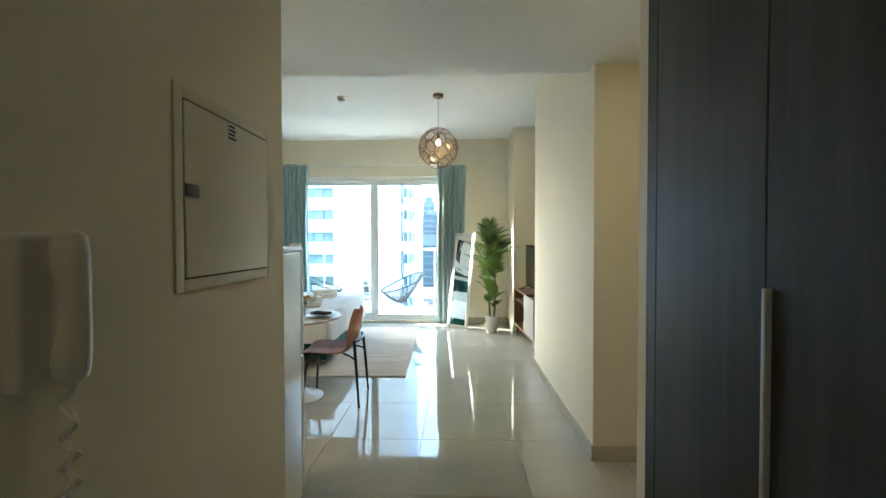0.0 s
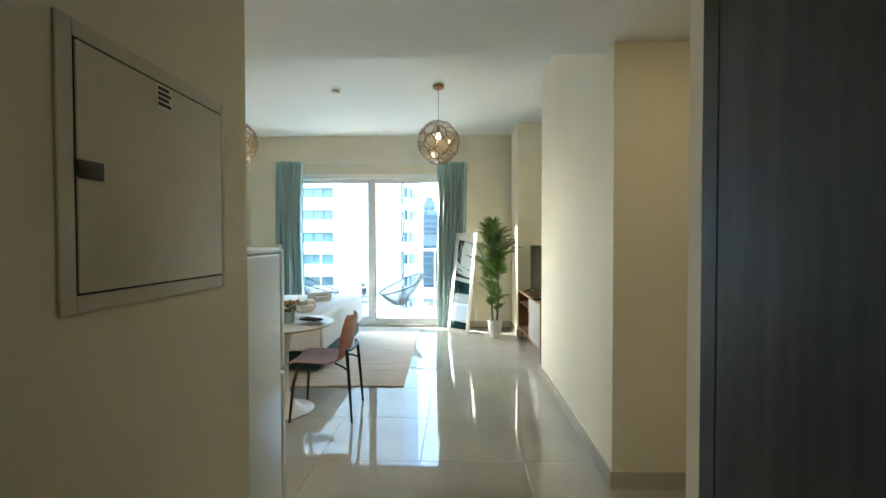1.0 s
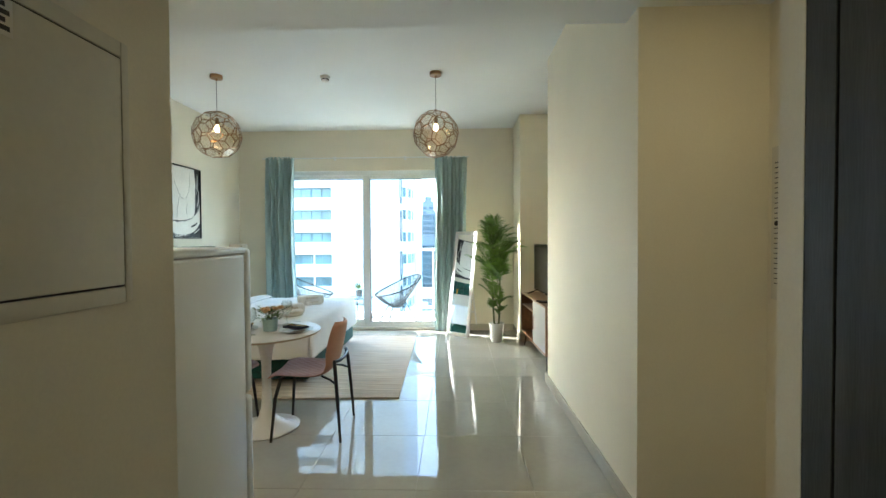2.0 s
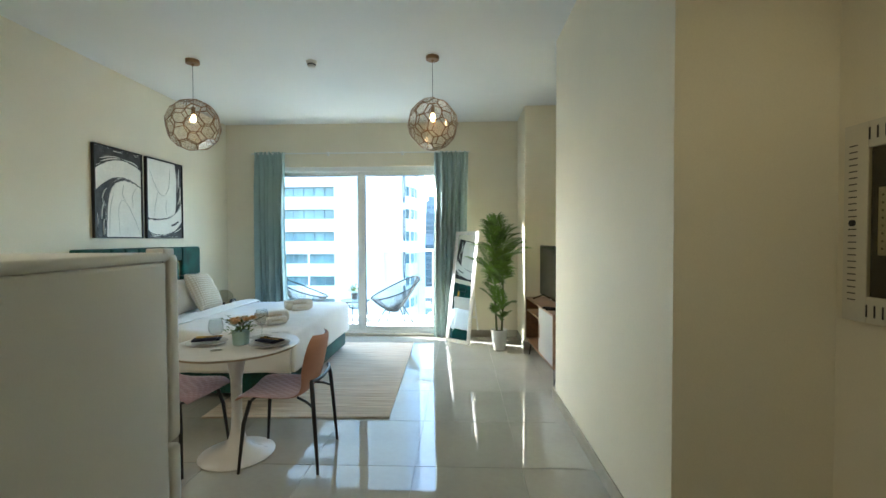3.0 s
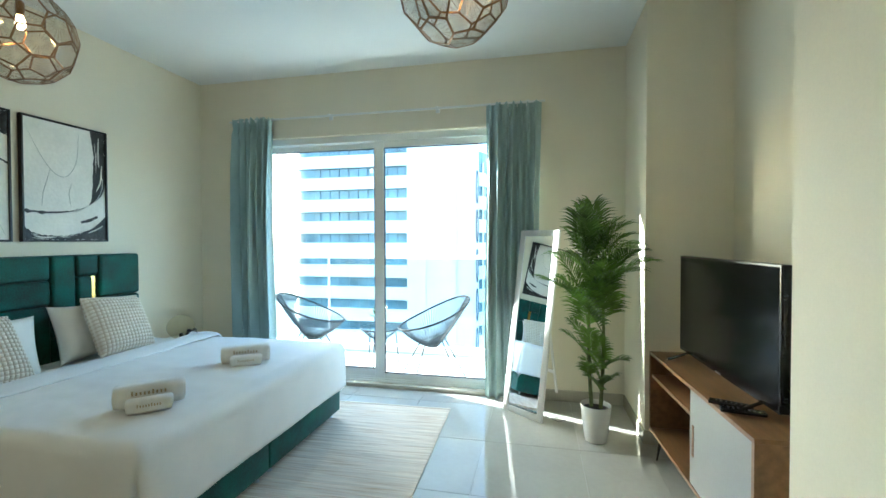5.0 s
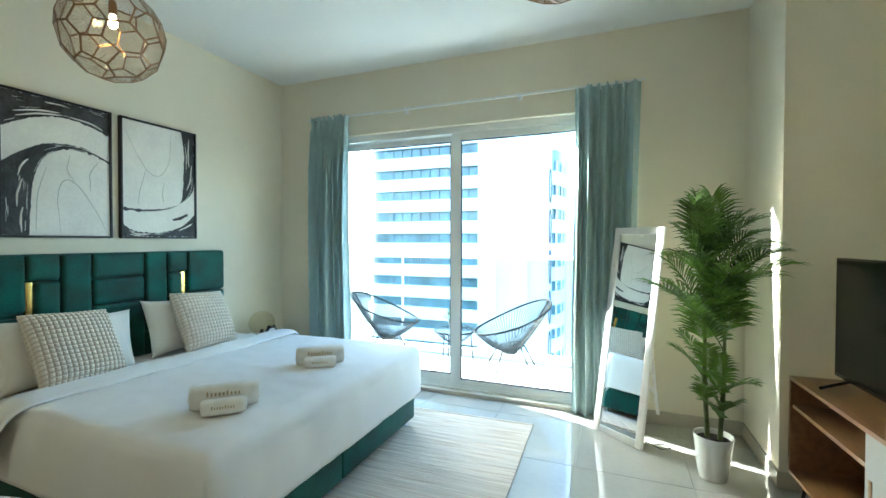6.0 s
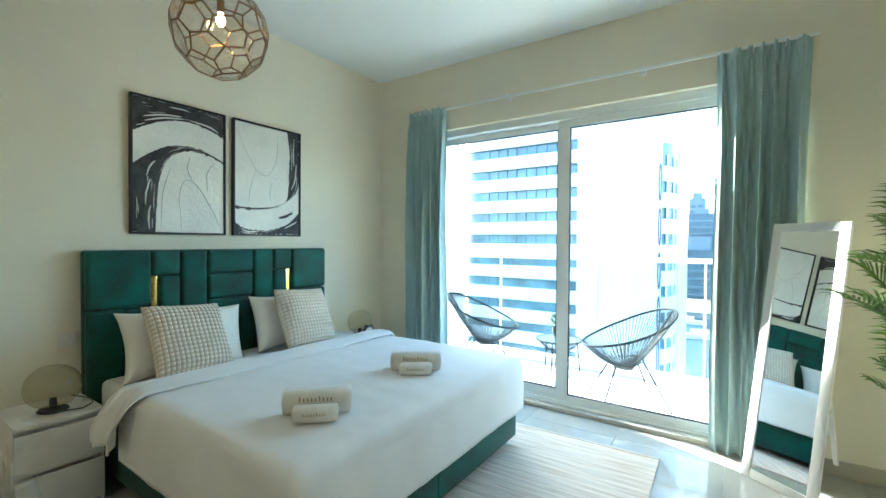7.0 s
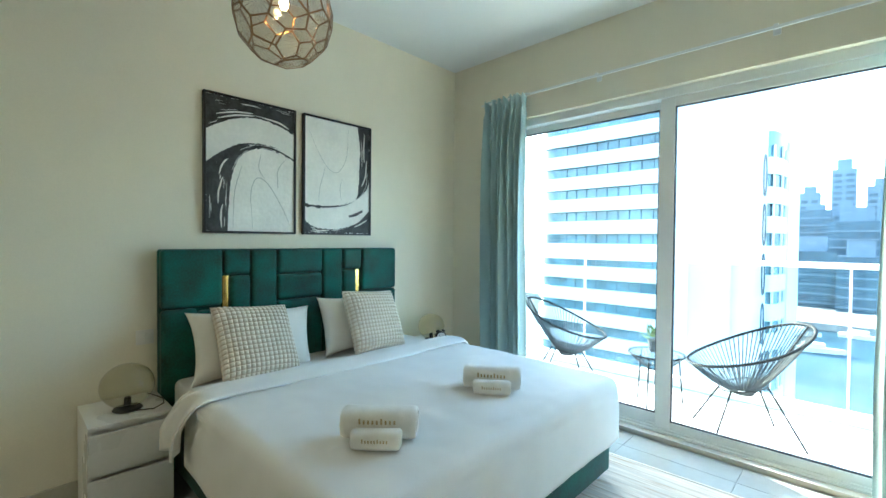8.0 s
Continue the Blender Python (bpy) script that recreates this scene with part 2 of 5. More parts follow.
def tube(points, r, n=8, closed=False, bm=None, taper=None):
    """A round bar along points; taper: a radius factor at each point."""
    bm = bm or bmesh.new()
    pts = [Vector(p) for p in points]
    rings, last = [], None
    for i, p in enumerate(pts):
        if closed:
            d = pts[(i + 1) % len(pts)] - pts[i - 1]
        else:
            d = pts[min(i + 1, len(pts) - 1)] - pts[max(i - 1, 0)]
        d.normalize()
        ref = last if last is not None else (Vector((0, 0, 1)) if abs(d.z) < 0.9 else Vector((1, 0, 0)))
        u = d.cross(ref)
        if u.length < 1e-4:
            u = d.cross(Vector((0.3, 1, 0.2)))
        u.normalize()
        v = u.cross(d)
        last = v
        f = r * (taper[i] if taper else 1.0)
        rings.append([bm.verts.new(p + f * (math.cos(2 * math.pi * k / n) * u + math.sin(2 * math.pi * k / n) * v)) for k in range(n)])
    pairs = list(zip(rings, rings[1:]))
    if closed:
        pairs.append((rings[-1], rings[0]))
    for a, b in pairs:
        for k in range(n):
            bm.faces.new((a[k], a[(k + 1) % n], b[(k + 1) % n], b[k]))
    if not closed:
        bm.faces.new(rings[0][::-1])
        bm.faces.new(rings[-1])
    return bm


def mesh_from(name, bm, mat, smooth=True, angle=38):
    bmesh.ops.recalc_face_normals(bm, faces=bm.faces[:])
    me = bpy.data.meshes.new(name)
    bm.to_mesh(me)
    bm.free()
    me.materials.append(mat)
    if smooth:
        me.polygons.foreach_set("use_smooth", [True] * len(me.polygons))
        me.set_sharp_from_angle(angle=radians(angle))
    return me


def part(name, bm, mat, parent=None, label="", smooth=True, angle=38):
    """One mesh object under a thing or a part."""
    ob = new(name, mesh_from(name, bm, mat, smooth, angle))
    if parent is not None:
        ob.parent = parent
    if label:
        tagged(ob, label)
    return ob


def thing(name, label, category, at=None, group="", kind=""):
    """An empty at a thing's base, that carries its parts."""
    ob = new(name)
    ob.empty_display_size = 0.1
    if at is not None:
        ob.matrix_world = at if isinstance(at, Matrix) else pose(*at)
    return tagged(ob, label, category, group, kind)


def solid(name, bm, mat, label, category, kind="", smooth=True, angle=38):
    return tagged(part(name, bm, mat, None, "", smooth, angle), label, category, "", kind)


# ---- structure ----
XW, XE, YN, H, HL = -3.46, 0.89, 10.15, 3.165, 2.56


def build_shell():
    S = "structure"
    solid("wall_west", box(XW - 0.15, XW, 1.2, 10.36, 0, H), PAINT, "smooth cream painted plaster wall behind the bed", "wall", S, False)
    bm = box(XW, -2.86, YN, 10.36, 0, H)
    add_box(bm, 0.04, 1.6, YN, 10.36, 0, H)
    add_box(bm, -2.86, 0.04, YN, 10.36, 2.535, H)
    solid("wall_north", bm, PAINT, "cream painted wall around the glass balcony doors", "wall", S, False)
    solid("wall_east", box(XE, 1.6, 5.545, 7.62, 0, H), PAINT, "cream painted plaster wall beside the entrance", "wall", S, False)
    solid("wall_recess", box(1.45, 1.6, 7.62, 9.42, 0, H), PAINT, "cream painted wall of the television recess", "wall", S, False)
    solid("column", box(XE, 1.6, 9.42, YN, 0, H), PAINT, "square cream painted plaster column in the corner", "column", S, False)
    solid("wall_alcove_north", box(1.6, 1.67, 5.545, 5.75, 0, HL), PAINT, "cream painted end of the alcove wall", "wall", S, False)
    solid("wall_alcove_east", box(1.52, 1.67, 4.3, 5.545, 0, HL), PAINT, "cream painted alcove wall holding the telecom panel", "wall", S, False)
    solid("wall_partition", box(0.653, 1.67, 4.235, 4.3, 0, HL), PAINT, "thin cream partition at the end of the wardrobe", "wall", S, False)
    solid("wall_hall_east", box(1.27, 1.4, 1.35, 4.235, 0, HL), PAINT, "cream painted wall behind the wardrobe", "wall", S, False)
    solid("wall_hall_south", box(-0.795, 1.4, 1.2, 1.35, 0, HL), PAINT, "plain cream wall behind the entrance", "wall", S, False)
    solid("wall_hall_west", box(-0.795, -0.645, 1.35, 4.345, 0, HL), PAINT, "cream painted hall wall with an electrical box", "wall", S, False)
    solid("wall_kitchen_south", box(XW, -0.795, 3.0, 3.15, 0, HL), PAINT, "plain cream wall closing the kitchen side", "wall", S, False)
    solid("ceiling", box(XW - 0.15, 1.6, 5.55, 10.36, H, H + 0.1), CEIL, "flat white painted ceiling of the studio room", "ceiling", S, False)
    solid("ceiling_hall", box(XW, XE, 1.2, 5.7, HL, HL + 0.12), CEIL, "lowered white ceiling over the entrance hall", "ceiling", S, False)
    solid("ceiling_alcove", box(XE, 1.67, 1.2, 5.545, HL, HL + 0.12), CEIL, "lowered white ceiling over the side alcove", "ceiling", S, False)
    solid("ceiling_step", box(XW, XE, 5.58, 5.7, HL + 0.12, H), CEIL, "white upstand between lowered and high ceiling", "ceiling", S, False)
    # skirting
    for x0, x1, y0, y1 in ((XW, XW + 0.012, 3.15, YN), (XW, -2.86, YN - 0.012, YN), (0.04, XE - 0.012, YN - 0.012, YN), (XE - 0.012, XE, 5.545, 7.7),
                           (XE - 0.012, XE, 9.42, YN - 0.012), (XE - 0.012, 1.45, 9.408, 9.42), (1.438, 1.45, 7.62, 9.408), (XE - 0.012, 1.508, 5.533, 5.545), (1.508, 1.52, 4.3, 5.545),
                           (-0.645, -0.633, 1.35, 4.345)):
        solid("baseboard", box(x0, x1, y0, y1, 0, 0.1, 0.002, 1), SKIRT, "beige polished tile skirting along the wall", "baseboard", S)
    solid("trim", box(-2.86, 0.04, YN - 0.02, 10.21, 0.0, 0.035, 0.004), SKIRT, "beige marble threshold under the glass doors", "threshold", S)


def build_window():
    w = thing("window_1", "white aluminium sliding balcony doors with two glass leaves", "sliding door", (0, 0, 0), kind="structure")
    bm = box(-2.86, -2.80, 10.2, 10.34, 0.0, 2.535, 0.004)
    add_box(bm, -0.02, 0.04, 10.2, 10.34, 0.0, 2.535, 0.004)
    add_box(bm, -2.80, -0.02, 10.2, 10.34, 2.47, 2.535, 0.004)
    add_box(bm, -2.80, -0.02, 10.2, 10.34, 0.0, 0.05, 0.004)
    add_box(bm, -2.80, -0.02, 10.212, 10.22, 0.05, 0.068)
    add_box(bm, -2.80, -0.02, 10.268, 10.276, 0.05, 0.068)
    part("window_frame", bm, WHITE_ALU, w)

    def leaf(x0, x1, y0, ztop, zbot, stl, str_):
        bm = box(x0, x0 + stl, y0, y0 + 0.04, 0.052, 2.468, 0.004)
        add_box(bm, x1 - str_, x1, y0, y0 + 0.04, 0.052, 2.468, 0.004)
        add_box(bm, x0 + stl, x1 - str_, y0, y0 + 0.04, ztop, 2.468, 0.004)
        add_box(bm, x0 + stl, x1 - str_, y0, y0 + 0.04, 0.052, zbot, 0.004)
        lf = part("sliding_leaf", bm, WHITE_ALU, w)
        g = 0.008
        bm = box(x0 + stl, x0 + stl + g, y0 + 0.008, y0 + 0.032, zbot, ztop)
        add_box(bm, x1 - str_ - g, x1 - str_, y0 + 0.008, y0 + 0.032, zbot, ztop)
        add_box(bm, x0 + stl, x1 - str_, y0 + 0.008, y0 + 0.032, ztop - g, ztop)
        add_box(bm, x0 + stl, x1 - str_, y0 + 0.008, y0 + 0.032, zbot, zbot + g)
        part("gasket", bm, RUBBER, lf, "black rubber glazing gasket", False)
        p = part("pane", box(x0 + stl, x1 - str_, y0 + 0.017, y0 + 0.023, zbot, ztop), PANE, lf, "clear glass pane", False)
        p.visible_shadow = False

    leaf(-1.475, -0.022, 10.222, 2.405, 0.12, 0.095, 0.075)
    leaf(-2.798, -1.405, 10.279, 2.415, 0.14, 0.075, 0.095)


def build_curtains():
    def curtain(x0, x1, zt, seed, spread, at_y):
        rnd = random.Random(seed)
        th = thing("curtain", "drawn-back teal linen curtain with pinch pleats", "curtain", (0, 0, 0), "curtains at the balcony doors")
        nx, nz = 260, 56
        nf = 7
        cuts = [0.0]
        for k in range(nf):
            cuts.append(cuts[-1] + rnd.uniform(0.65, 1.35))
        cuts = [c / cuts[-1] for c in cuts]
        deep = [rnd.uniform(0.55, 1.25) for _ in range(nf)]
        lean = [rnd.uniform(-1, 1) for _ in range(nf)]
        bm = bmesh.new()
        grid = []
        for j in range(nz + 1):
            v = (j / nz) ** 1.25
            z = zt - v * (zt - 0.006)
            pin = math.exp(-((v - 0.038) / 0.014) ** 2)
            open_ = min(1, 0.55 + v * 2.2)
            row = []
            for i in range(nx + 1):
                u = i / nx
                k = min(nf - 1, next((q for q in range(nf) if u <= cuts[q + 1]), nf - 1))
                g = (u - cuts[k]) / (cuts[k + 1] - cuts[k])
                g = min(1, max(0, g + 0.16 * lean[k] * math.sin(math.pi * g) * math.sin(1.6 * v + k)))
                hump = 0.5 - 0.5 * math.cos(2 * math.pi * g)
                amp = 0.046 * deep[k] * open_ * (1 - 0.6 * pin) * (1 + 0.2 * math.sin(3.3 * v + 1.9 * k))
                fold = 0.038 * open_ * (1 - 0.6 * pin) - 2 * amp * hump + 0.006 * math.sin(9.0 * u + 2.6 * v + seed) + 0.002 * math.sin(23 * u - 4 * v + seed)
                crimp = math.sin(2 * math.pi * 3 * g)
                if v < 0.10:
                    fold -= 0.008 * crimp * math.exp(-((v - 0.045) / 0.035) ** 2)
                if v < 0.035:
                    fold += 0.011 * math.sin(2 * math.pi * 2.5 * g + k) * (1 - v / 0.035)
                w = (x1 - x0) * (1 - 0.05 * math.sin(math.pi * min(1, v * 1.3)) + spread * v)
                cx = (x0 + x1) / 2 + 0.008 * math.sin(5 * v + seed)
                x = cx + (u - 0.5) * w + 0.010 * math.sin(2 * math.pi * g) * open_
                row.append(bm.verts.new((x, at_y + fold, z + (0.010 * math.sin(2 * math.pi * 2.5 * g + 2 * k) * (1 - v / 0.035) if v < 0.035 else 0))))
            grid.append(row)
        for a, b in zip(grid, grid[1:]):
            for i in range(nx):
                bm.faces.new((a[i], a[i + 1], b[i + 1], b[i]))
        ob = part("curtain_cloth", bm, CURTAIN, th, angle=80)
        md = ob.modifiers.new("thickness", "SOLIDIFY")
        md.thickness = 0.003
        for k in range(6):
            x = x0 + (k + 0.5) * (x1 - x0) / 6
            part("hook", tube([(x, 10.09, zt - 0.04), (x, 10.09, zt + 0.012)], 0.004, 6), WHITE_ALU, th)

    curtain(-3.0, -2.545, 2.735, 3, 0.02, 10.078)
    curtain(-0.338, 0.162, 2.72, 8, 0.03, 10.088)
    rod = thing("curtain_rail", "slim cream curtain rail on wall brackets", "curtain rail", (0, 0, 0))
    part("rail", box(-3.05, 0.2, 10.082, 10.10, 2.71, 2.728, 0.004), WHITE_ALU, rod)
    for x in (-2.7, -1.91, -0.80, 0.05):
        bm = box(x - 0.012, x + 0.012, 10.082, YN, 2.725, 2.738, 0.003)
        add_box(bm, x - 0.02, x + 0.02, YN - 0.01, YN, 2.69, 2.75, 0.003)
        part("bracket", bm, WHITE_ALU, rod)


build_shell()
build_window()
build_curtains()


# ---- bed and what lies on it ----
def pillow_bm(w, h, d, seed, waffle=0, pinch=0.12, n=44):
    """A stuffed cushion standing in the xz plane, thickness along y; waffle: rows of puffs."""
    rnd = random.Random(seed)
    p1, p2 = rnd.uniform(0, 6), rnd.uniform(0, 6)
    bm = bmesh.new()
    bead = bm.verts.layers.float.new("bead")
    sides = []
    for sgn in (1, -1):
        grid = []
        for j in range(n + 1):
            row = []
            for i in range(n + 1):
                u, v = 2 * i / n - 1, 2 * j / n - 1
                edge = (1 - u ** 4) * (1 - v ** 4)
                t = sgn * d / 2 * max(0, edge) ** 0.55
                t *= 1 + 0.06 * math.sin(3 * u + p1) * math.cos(2.5 * v + p2)
                x = u * w / 2 * (1 - pinch * (1 - abs(v) ** 2) * abs(u) ** 3 * 0.5)
                z = v * h / 2 * (1 - pinch * (1 - abs(u) ** 2) * abs(v) ** 3 * 0.5)
                if waffle and edge > 0.02:
                    a = abs(math.sin(math.pi * waffle * (u + 1) / 2) * math.sin(math.pi * waffle * (v + 1) / 2))
                    t += sgn * (0.017 * a ** 0.5 - 0.006)
                vert = bm.verts.new((x, t, z))
                vert[bead] = a if waffle and edge > 0.02 else 0.6
                row.append(vert)
            grid.append(row)
        for a, b in zip(grid, grid[1:]):
            for i in range(n):
                bm.faces.new((a[i], a[i + 1], b[i + 1], b[i]))
        sides.append(grid)
    bmesh.ops.remove_doubles(bm, verts=bm.verts[:], dist=0.0005)
    return bm


def build_bed():
    X0, X1, Y0, Y1 = XW, -1.47, 7.55, 9.42
    bed = thing("bed", "king bed with emerald velvet base and panelled headboard", "bed", (0, 0, 0))
    # base in two halves with a seam
    for y0, y1 in ((Y0 + 0.02, 8.44), (8.443, Y1 - 0.01)):
        part("base", box(X0 + 0.14, X1 - 0.005, y0, y1, 0.055, 0.40, 0.018, 3), VELVET, bed, "emerald velvet divan half")
    for x in (X1 - 0.06, X0 + 0.35):
        for y in (Y0 + 0.09, 8.38, 8.51, Y1 - 0.08):
            part("foot", lathe([(0, 0), (0.018, 0), (0.022, 0.012), (0.011, 0.022), (0.02, 0.06), (0, 0.06)], 14, at=(x, y, 0)), ALU, bed, "chrome bed foot")
    part("mattress", box(X0 + 0.11, X1 + 0.01, Y0 + 0.02, Y1 - 0.01, 0.395, 0.585, 0.05, 4), LINEN, bed)
    # headboard: a backing and upholstered panels (y0, y1, z0, z1) in fractions
    yb0, yb1, zb1 = 7.509, 9.285, 1.36
    xf = -3.40
    part("headboard", box(XW, xf, yb0, yb1, 0.02, zb1, 0.02, 3), VELVET, bed)
    W = yb1 - yb0
    panels = [(0.0, 0.193, 1.0, zb1), (0.0, 0.11, 0.02, 0.995), (0.113, 0.215, 0.02, 0.975), (0.197, 0.293, 1.192, zb1), (0.22, 0.293, 0.75, 1.185), (0.296, 0.395, 0.75, zb1),
              (0.398, 0.595, 1.182, zb1), (0.398, 0.595, 0.996, 1.178), (0.398, 0.595, 0.02, 0.992), (0.598, 0.695, 0.75, zb1), (0.698, 0.795, 1.194, zb1), (0.698, 0.767, 0.75, 1.188),
              (0.797, 1.0, 1.012, zb1), (0.793, 1.0, 0.02, 1.008), (0.22, 0.395, 0.02, 0.745), (0.598, 0.79, 0.02, 0.745)]
    for a, b, z0, z1 in panels:
        part("headboard_panel", box(xf - 0.01, xf + 0.055, yb0 + a * W + 0.001, yb0 + b * W - 0.001, z0 + 0.001, z1, 0.03, 5), VELVET, bed)
    for a, b, z0, z1 in ((0.196, 0.217, 0.80, 1.187), (0.769, 0.791, 0.80, 1.188)):
        part("brass_inlay", box(xf - 0.01, xf + 0.025, yb0 + a * W, yb0 + b * W, z0, z1, 0.003), BRASS, bed, "gold metal inlay strip")
    # duvet: top sheet that hangs over three sides
    xs0, xs1 = X0 + 0.60, X1 + 0.035
    ys0, ys1 = Y0 - 0.035, Y1 + 0.03
    zt = 0.622
    bm = bmesh.new()
    nx, ny = 90, 96

    def over(d, r=0.07):
        """Along an edge: d past the bend start; returns (out, drop)."""
        if d <= 0:
            return d, 0.0
        q = math.pi / 2 * r
        if d < q:
            return r * math.sin(d / r), r * (1 - math.cos(d / r))
        return r + 0.02 * (1 - math.exp(-(d - q) / 0.1)), r + (d - q)

    hang = 0.36
    lx, ly = (xs1 - xs0) - 0.07, (ys1 - ys0) - 0.14
    grid = []
    for i in range(nx + 1):
        row = []
        for j in range(ny + 1):
            s_ = i / nx * (lx + 0.07 + hang - 0.035)
            t_ = -(hang + 0.035) + j / ny * (ly + 2 * (hang + 0.035))
            ox, dx = over(s_ - lx)
            if t_ < 0:
                oy, dy = over(-t_)
                y = ys0 + 0.07 - oy
            elif t_ > ly:
                oy, dy = over(t_ - ly)
                y = ys0 + 0.07 + ly + oy
            else:
                oy, dy = 0, 0
                y = ys0 + 0.07 + t_
            x = xs0 + (s_ if s_ < lx else lx + ox)
            dz = max(dx, dy) if min(dx, dy) <= 0 else (dx ** 3 + dy ** 3) ** (1 / 3)
            if dx > 0 and dy > 0:
                k = min(1, min(dx, dy) / 0.2)
                x -= 0.05 * k
                y += (0.05 if t_ < 0 else -0.05) * k
            wr = 0.006 * noise.noise((x * 2.2, y * 2.6, 1.3)) + 0.004 * noise.noise((x * 7, y * 9, 4.1)) + 0.0018 * noise.noise((x * 17, y * 13, 6.3))
            z = zt - dz + wr + 0.012 * math.sin(math.pi * min(1, max(0, t_ / ly))) * (1 if dx <= 0 else 0.4)
            side = 0.010 * noise.noise((x * 5, y * 5, z * 1.5)) if dz > 0.08 else 0
            near = min(1, max(0, (0.9 - (x - xs0)) / 0.9))
            z = max(z, 0.235 + 0.02 * noise.noise((x * 3, y * 3, 9)) + (0.03 if t_ < 0 else 0) * (1 - near))
            row.append(bm.verts.new((x + (side if dx > 0 else 0), y + (side if dy > 0 else 0), z)))
        grid.append(row)
    for a, b in zip(grid, grid[1:]):
        for j in range(ny):
            bm.faces.new((a[j], a[j + 1], b[j + 1], b[j]))
    duvet = solid("duvet", bm, LINEN, "smooth white cotton duvet spread over the bed", "duvet", angle=80)
    md = duvet.modifiers.new("thickness", "SOLIDIFY")
    md.thickness, md.offset = 0.02, -1
    # turned-down fold with a loose end hanging over the near side
    bm = bmesh.new()
    nx, ny = 26, 100
    grid = []
    for i in range(nx + 1):
        row = []
        for j in range(ny + 1):
            u = i / nx
            t_ = -0.30 + j / ny * (ly + 0.44)
            drop = 0
            if t_ < 0:
                oy, drop = over(-t_, 0.06)
                y = ys0 + 0.055 - oy - 0.065 * min(1, -t_ / 0.2)
            elif t_ > ly:
                oy, drop = over(t_ - ly, 0.06)
                y = ys0 + 0.075 + ly + oy
            else:
                y = ys0 + 0.07 + t_
            wdt = 0.24 + 0.02 * math.sin(2.2 * t_) + (0.10 * min(1, -t_ / 0.2) if t_ < 0 else 0)
            x = xs0 - 0.02 + u * wdt + 0.05 * (t_ / ly - 0.5) - (0.13 * min(1, -t_ / 0.2) if t_ < 0 else 0)
            z = zt + 0.018 - drop + 0.022 * math.sin(math.pi * u) ** 0.6 + 0.008 * noise.noise((x * 6, y * 3, 2)) + 0.004 * noise.noise((x * 16, y * 9, 5))
            if t_ < 0:
                y += 0.028 * math.sin(u * 11) * min(1, -t_ / 0.15)
                z -= 0.05 * (1 - u) * min(1, -t_ / 0.2)
            row.append(bm.verts.new((x, y, z)))
        grid.append(row)
    for a, b in zip(grid, grid[1:]):
        for j in range(ny):
            bm.faces.new((a[j], a[j + 1], b[j + 1], b[j]))
    fold = part("folded_edge", bm, LINEN, duvet, "turned-down white sheet edge", angle=80)
    md = fold.modifiers.new("thickness", "SOLIDIFY")
    md.thickness, md.offset = 0.012, -1

    # pillows lean on the headboard
    for y, zc, xb, tilt, seed, w in ((7.90, 0.785, -3.165, -21, 1, 0.60), (8.10, 0.772, -3.215, -17, 2, 0.58), (8.74, 0.80, -3.175, -17, 3, 0.58)):
        ob = solid("pillow", pillow_bm(w, 0.43, 0.18, seed, pinch=0.26), PILLOW, "plump white cotton pillow leaning on the headboard", "pillow", angle=80)
        tagged(ob, group="pillows on the bed")
        ob.matrix_world = pose(xb, y, zc, 0, 0, 90) @ pose(0, 0, 0, tilt, (1, 5, 0)[seed - 1], 0)
    for y, zc, xb, ry, rz, seed in ((7.925, 0.812, -3.0, 4, 94, 11), (8.80, 0.828, -3.01, 4, 94, 12)):
        ob = solid("cushion", pillow_bm(0.47, 0.47, 0.16, seed, 17, n=136), WAFFLE, "square cream waffle-knit cushion propped on pillows", "cushion", angle=80)
        tagged(ob, group="cushions on the bed")
        ob.matrix_world = pose(xb, y, zc, 0, 0, rz) @ pose(0, 0, 0, -32 if seed == 11 else -26, ry, 0)


def letters(text, size, mat, name, parent, m, label):
    cu = bpy.data.curves.new(name, "FONT")
    cu.body, cu.size, cu.align_x, cu.align_y = text, size, "CENTER", "CENTER"
    cu.extrude = 0.0006
    tmp = bpy.data.objects.new(name, cu)
    me = bpy.data.meshes.new_from_object(tmp)
    bpy.data.objects.remove(tmp)
    me.materials.clear()
    me.materials.append(mat)
    ob = new(name, me)
    ob.parent = parent
    ob.matrix_local = m
    return tagged(ob, label)


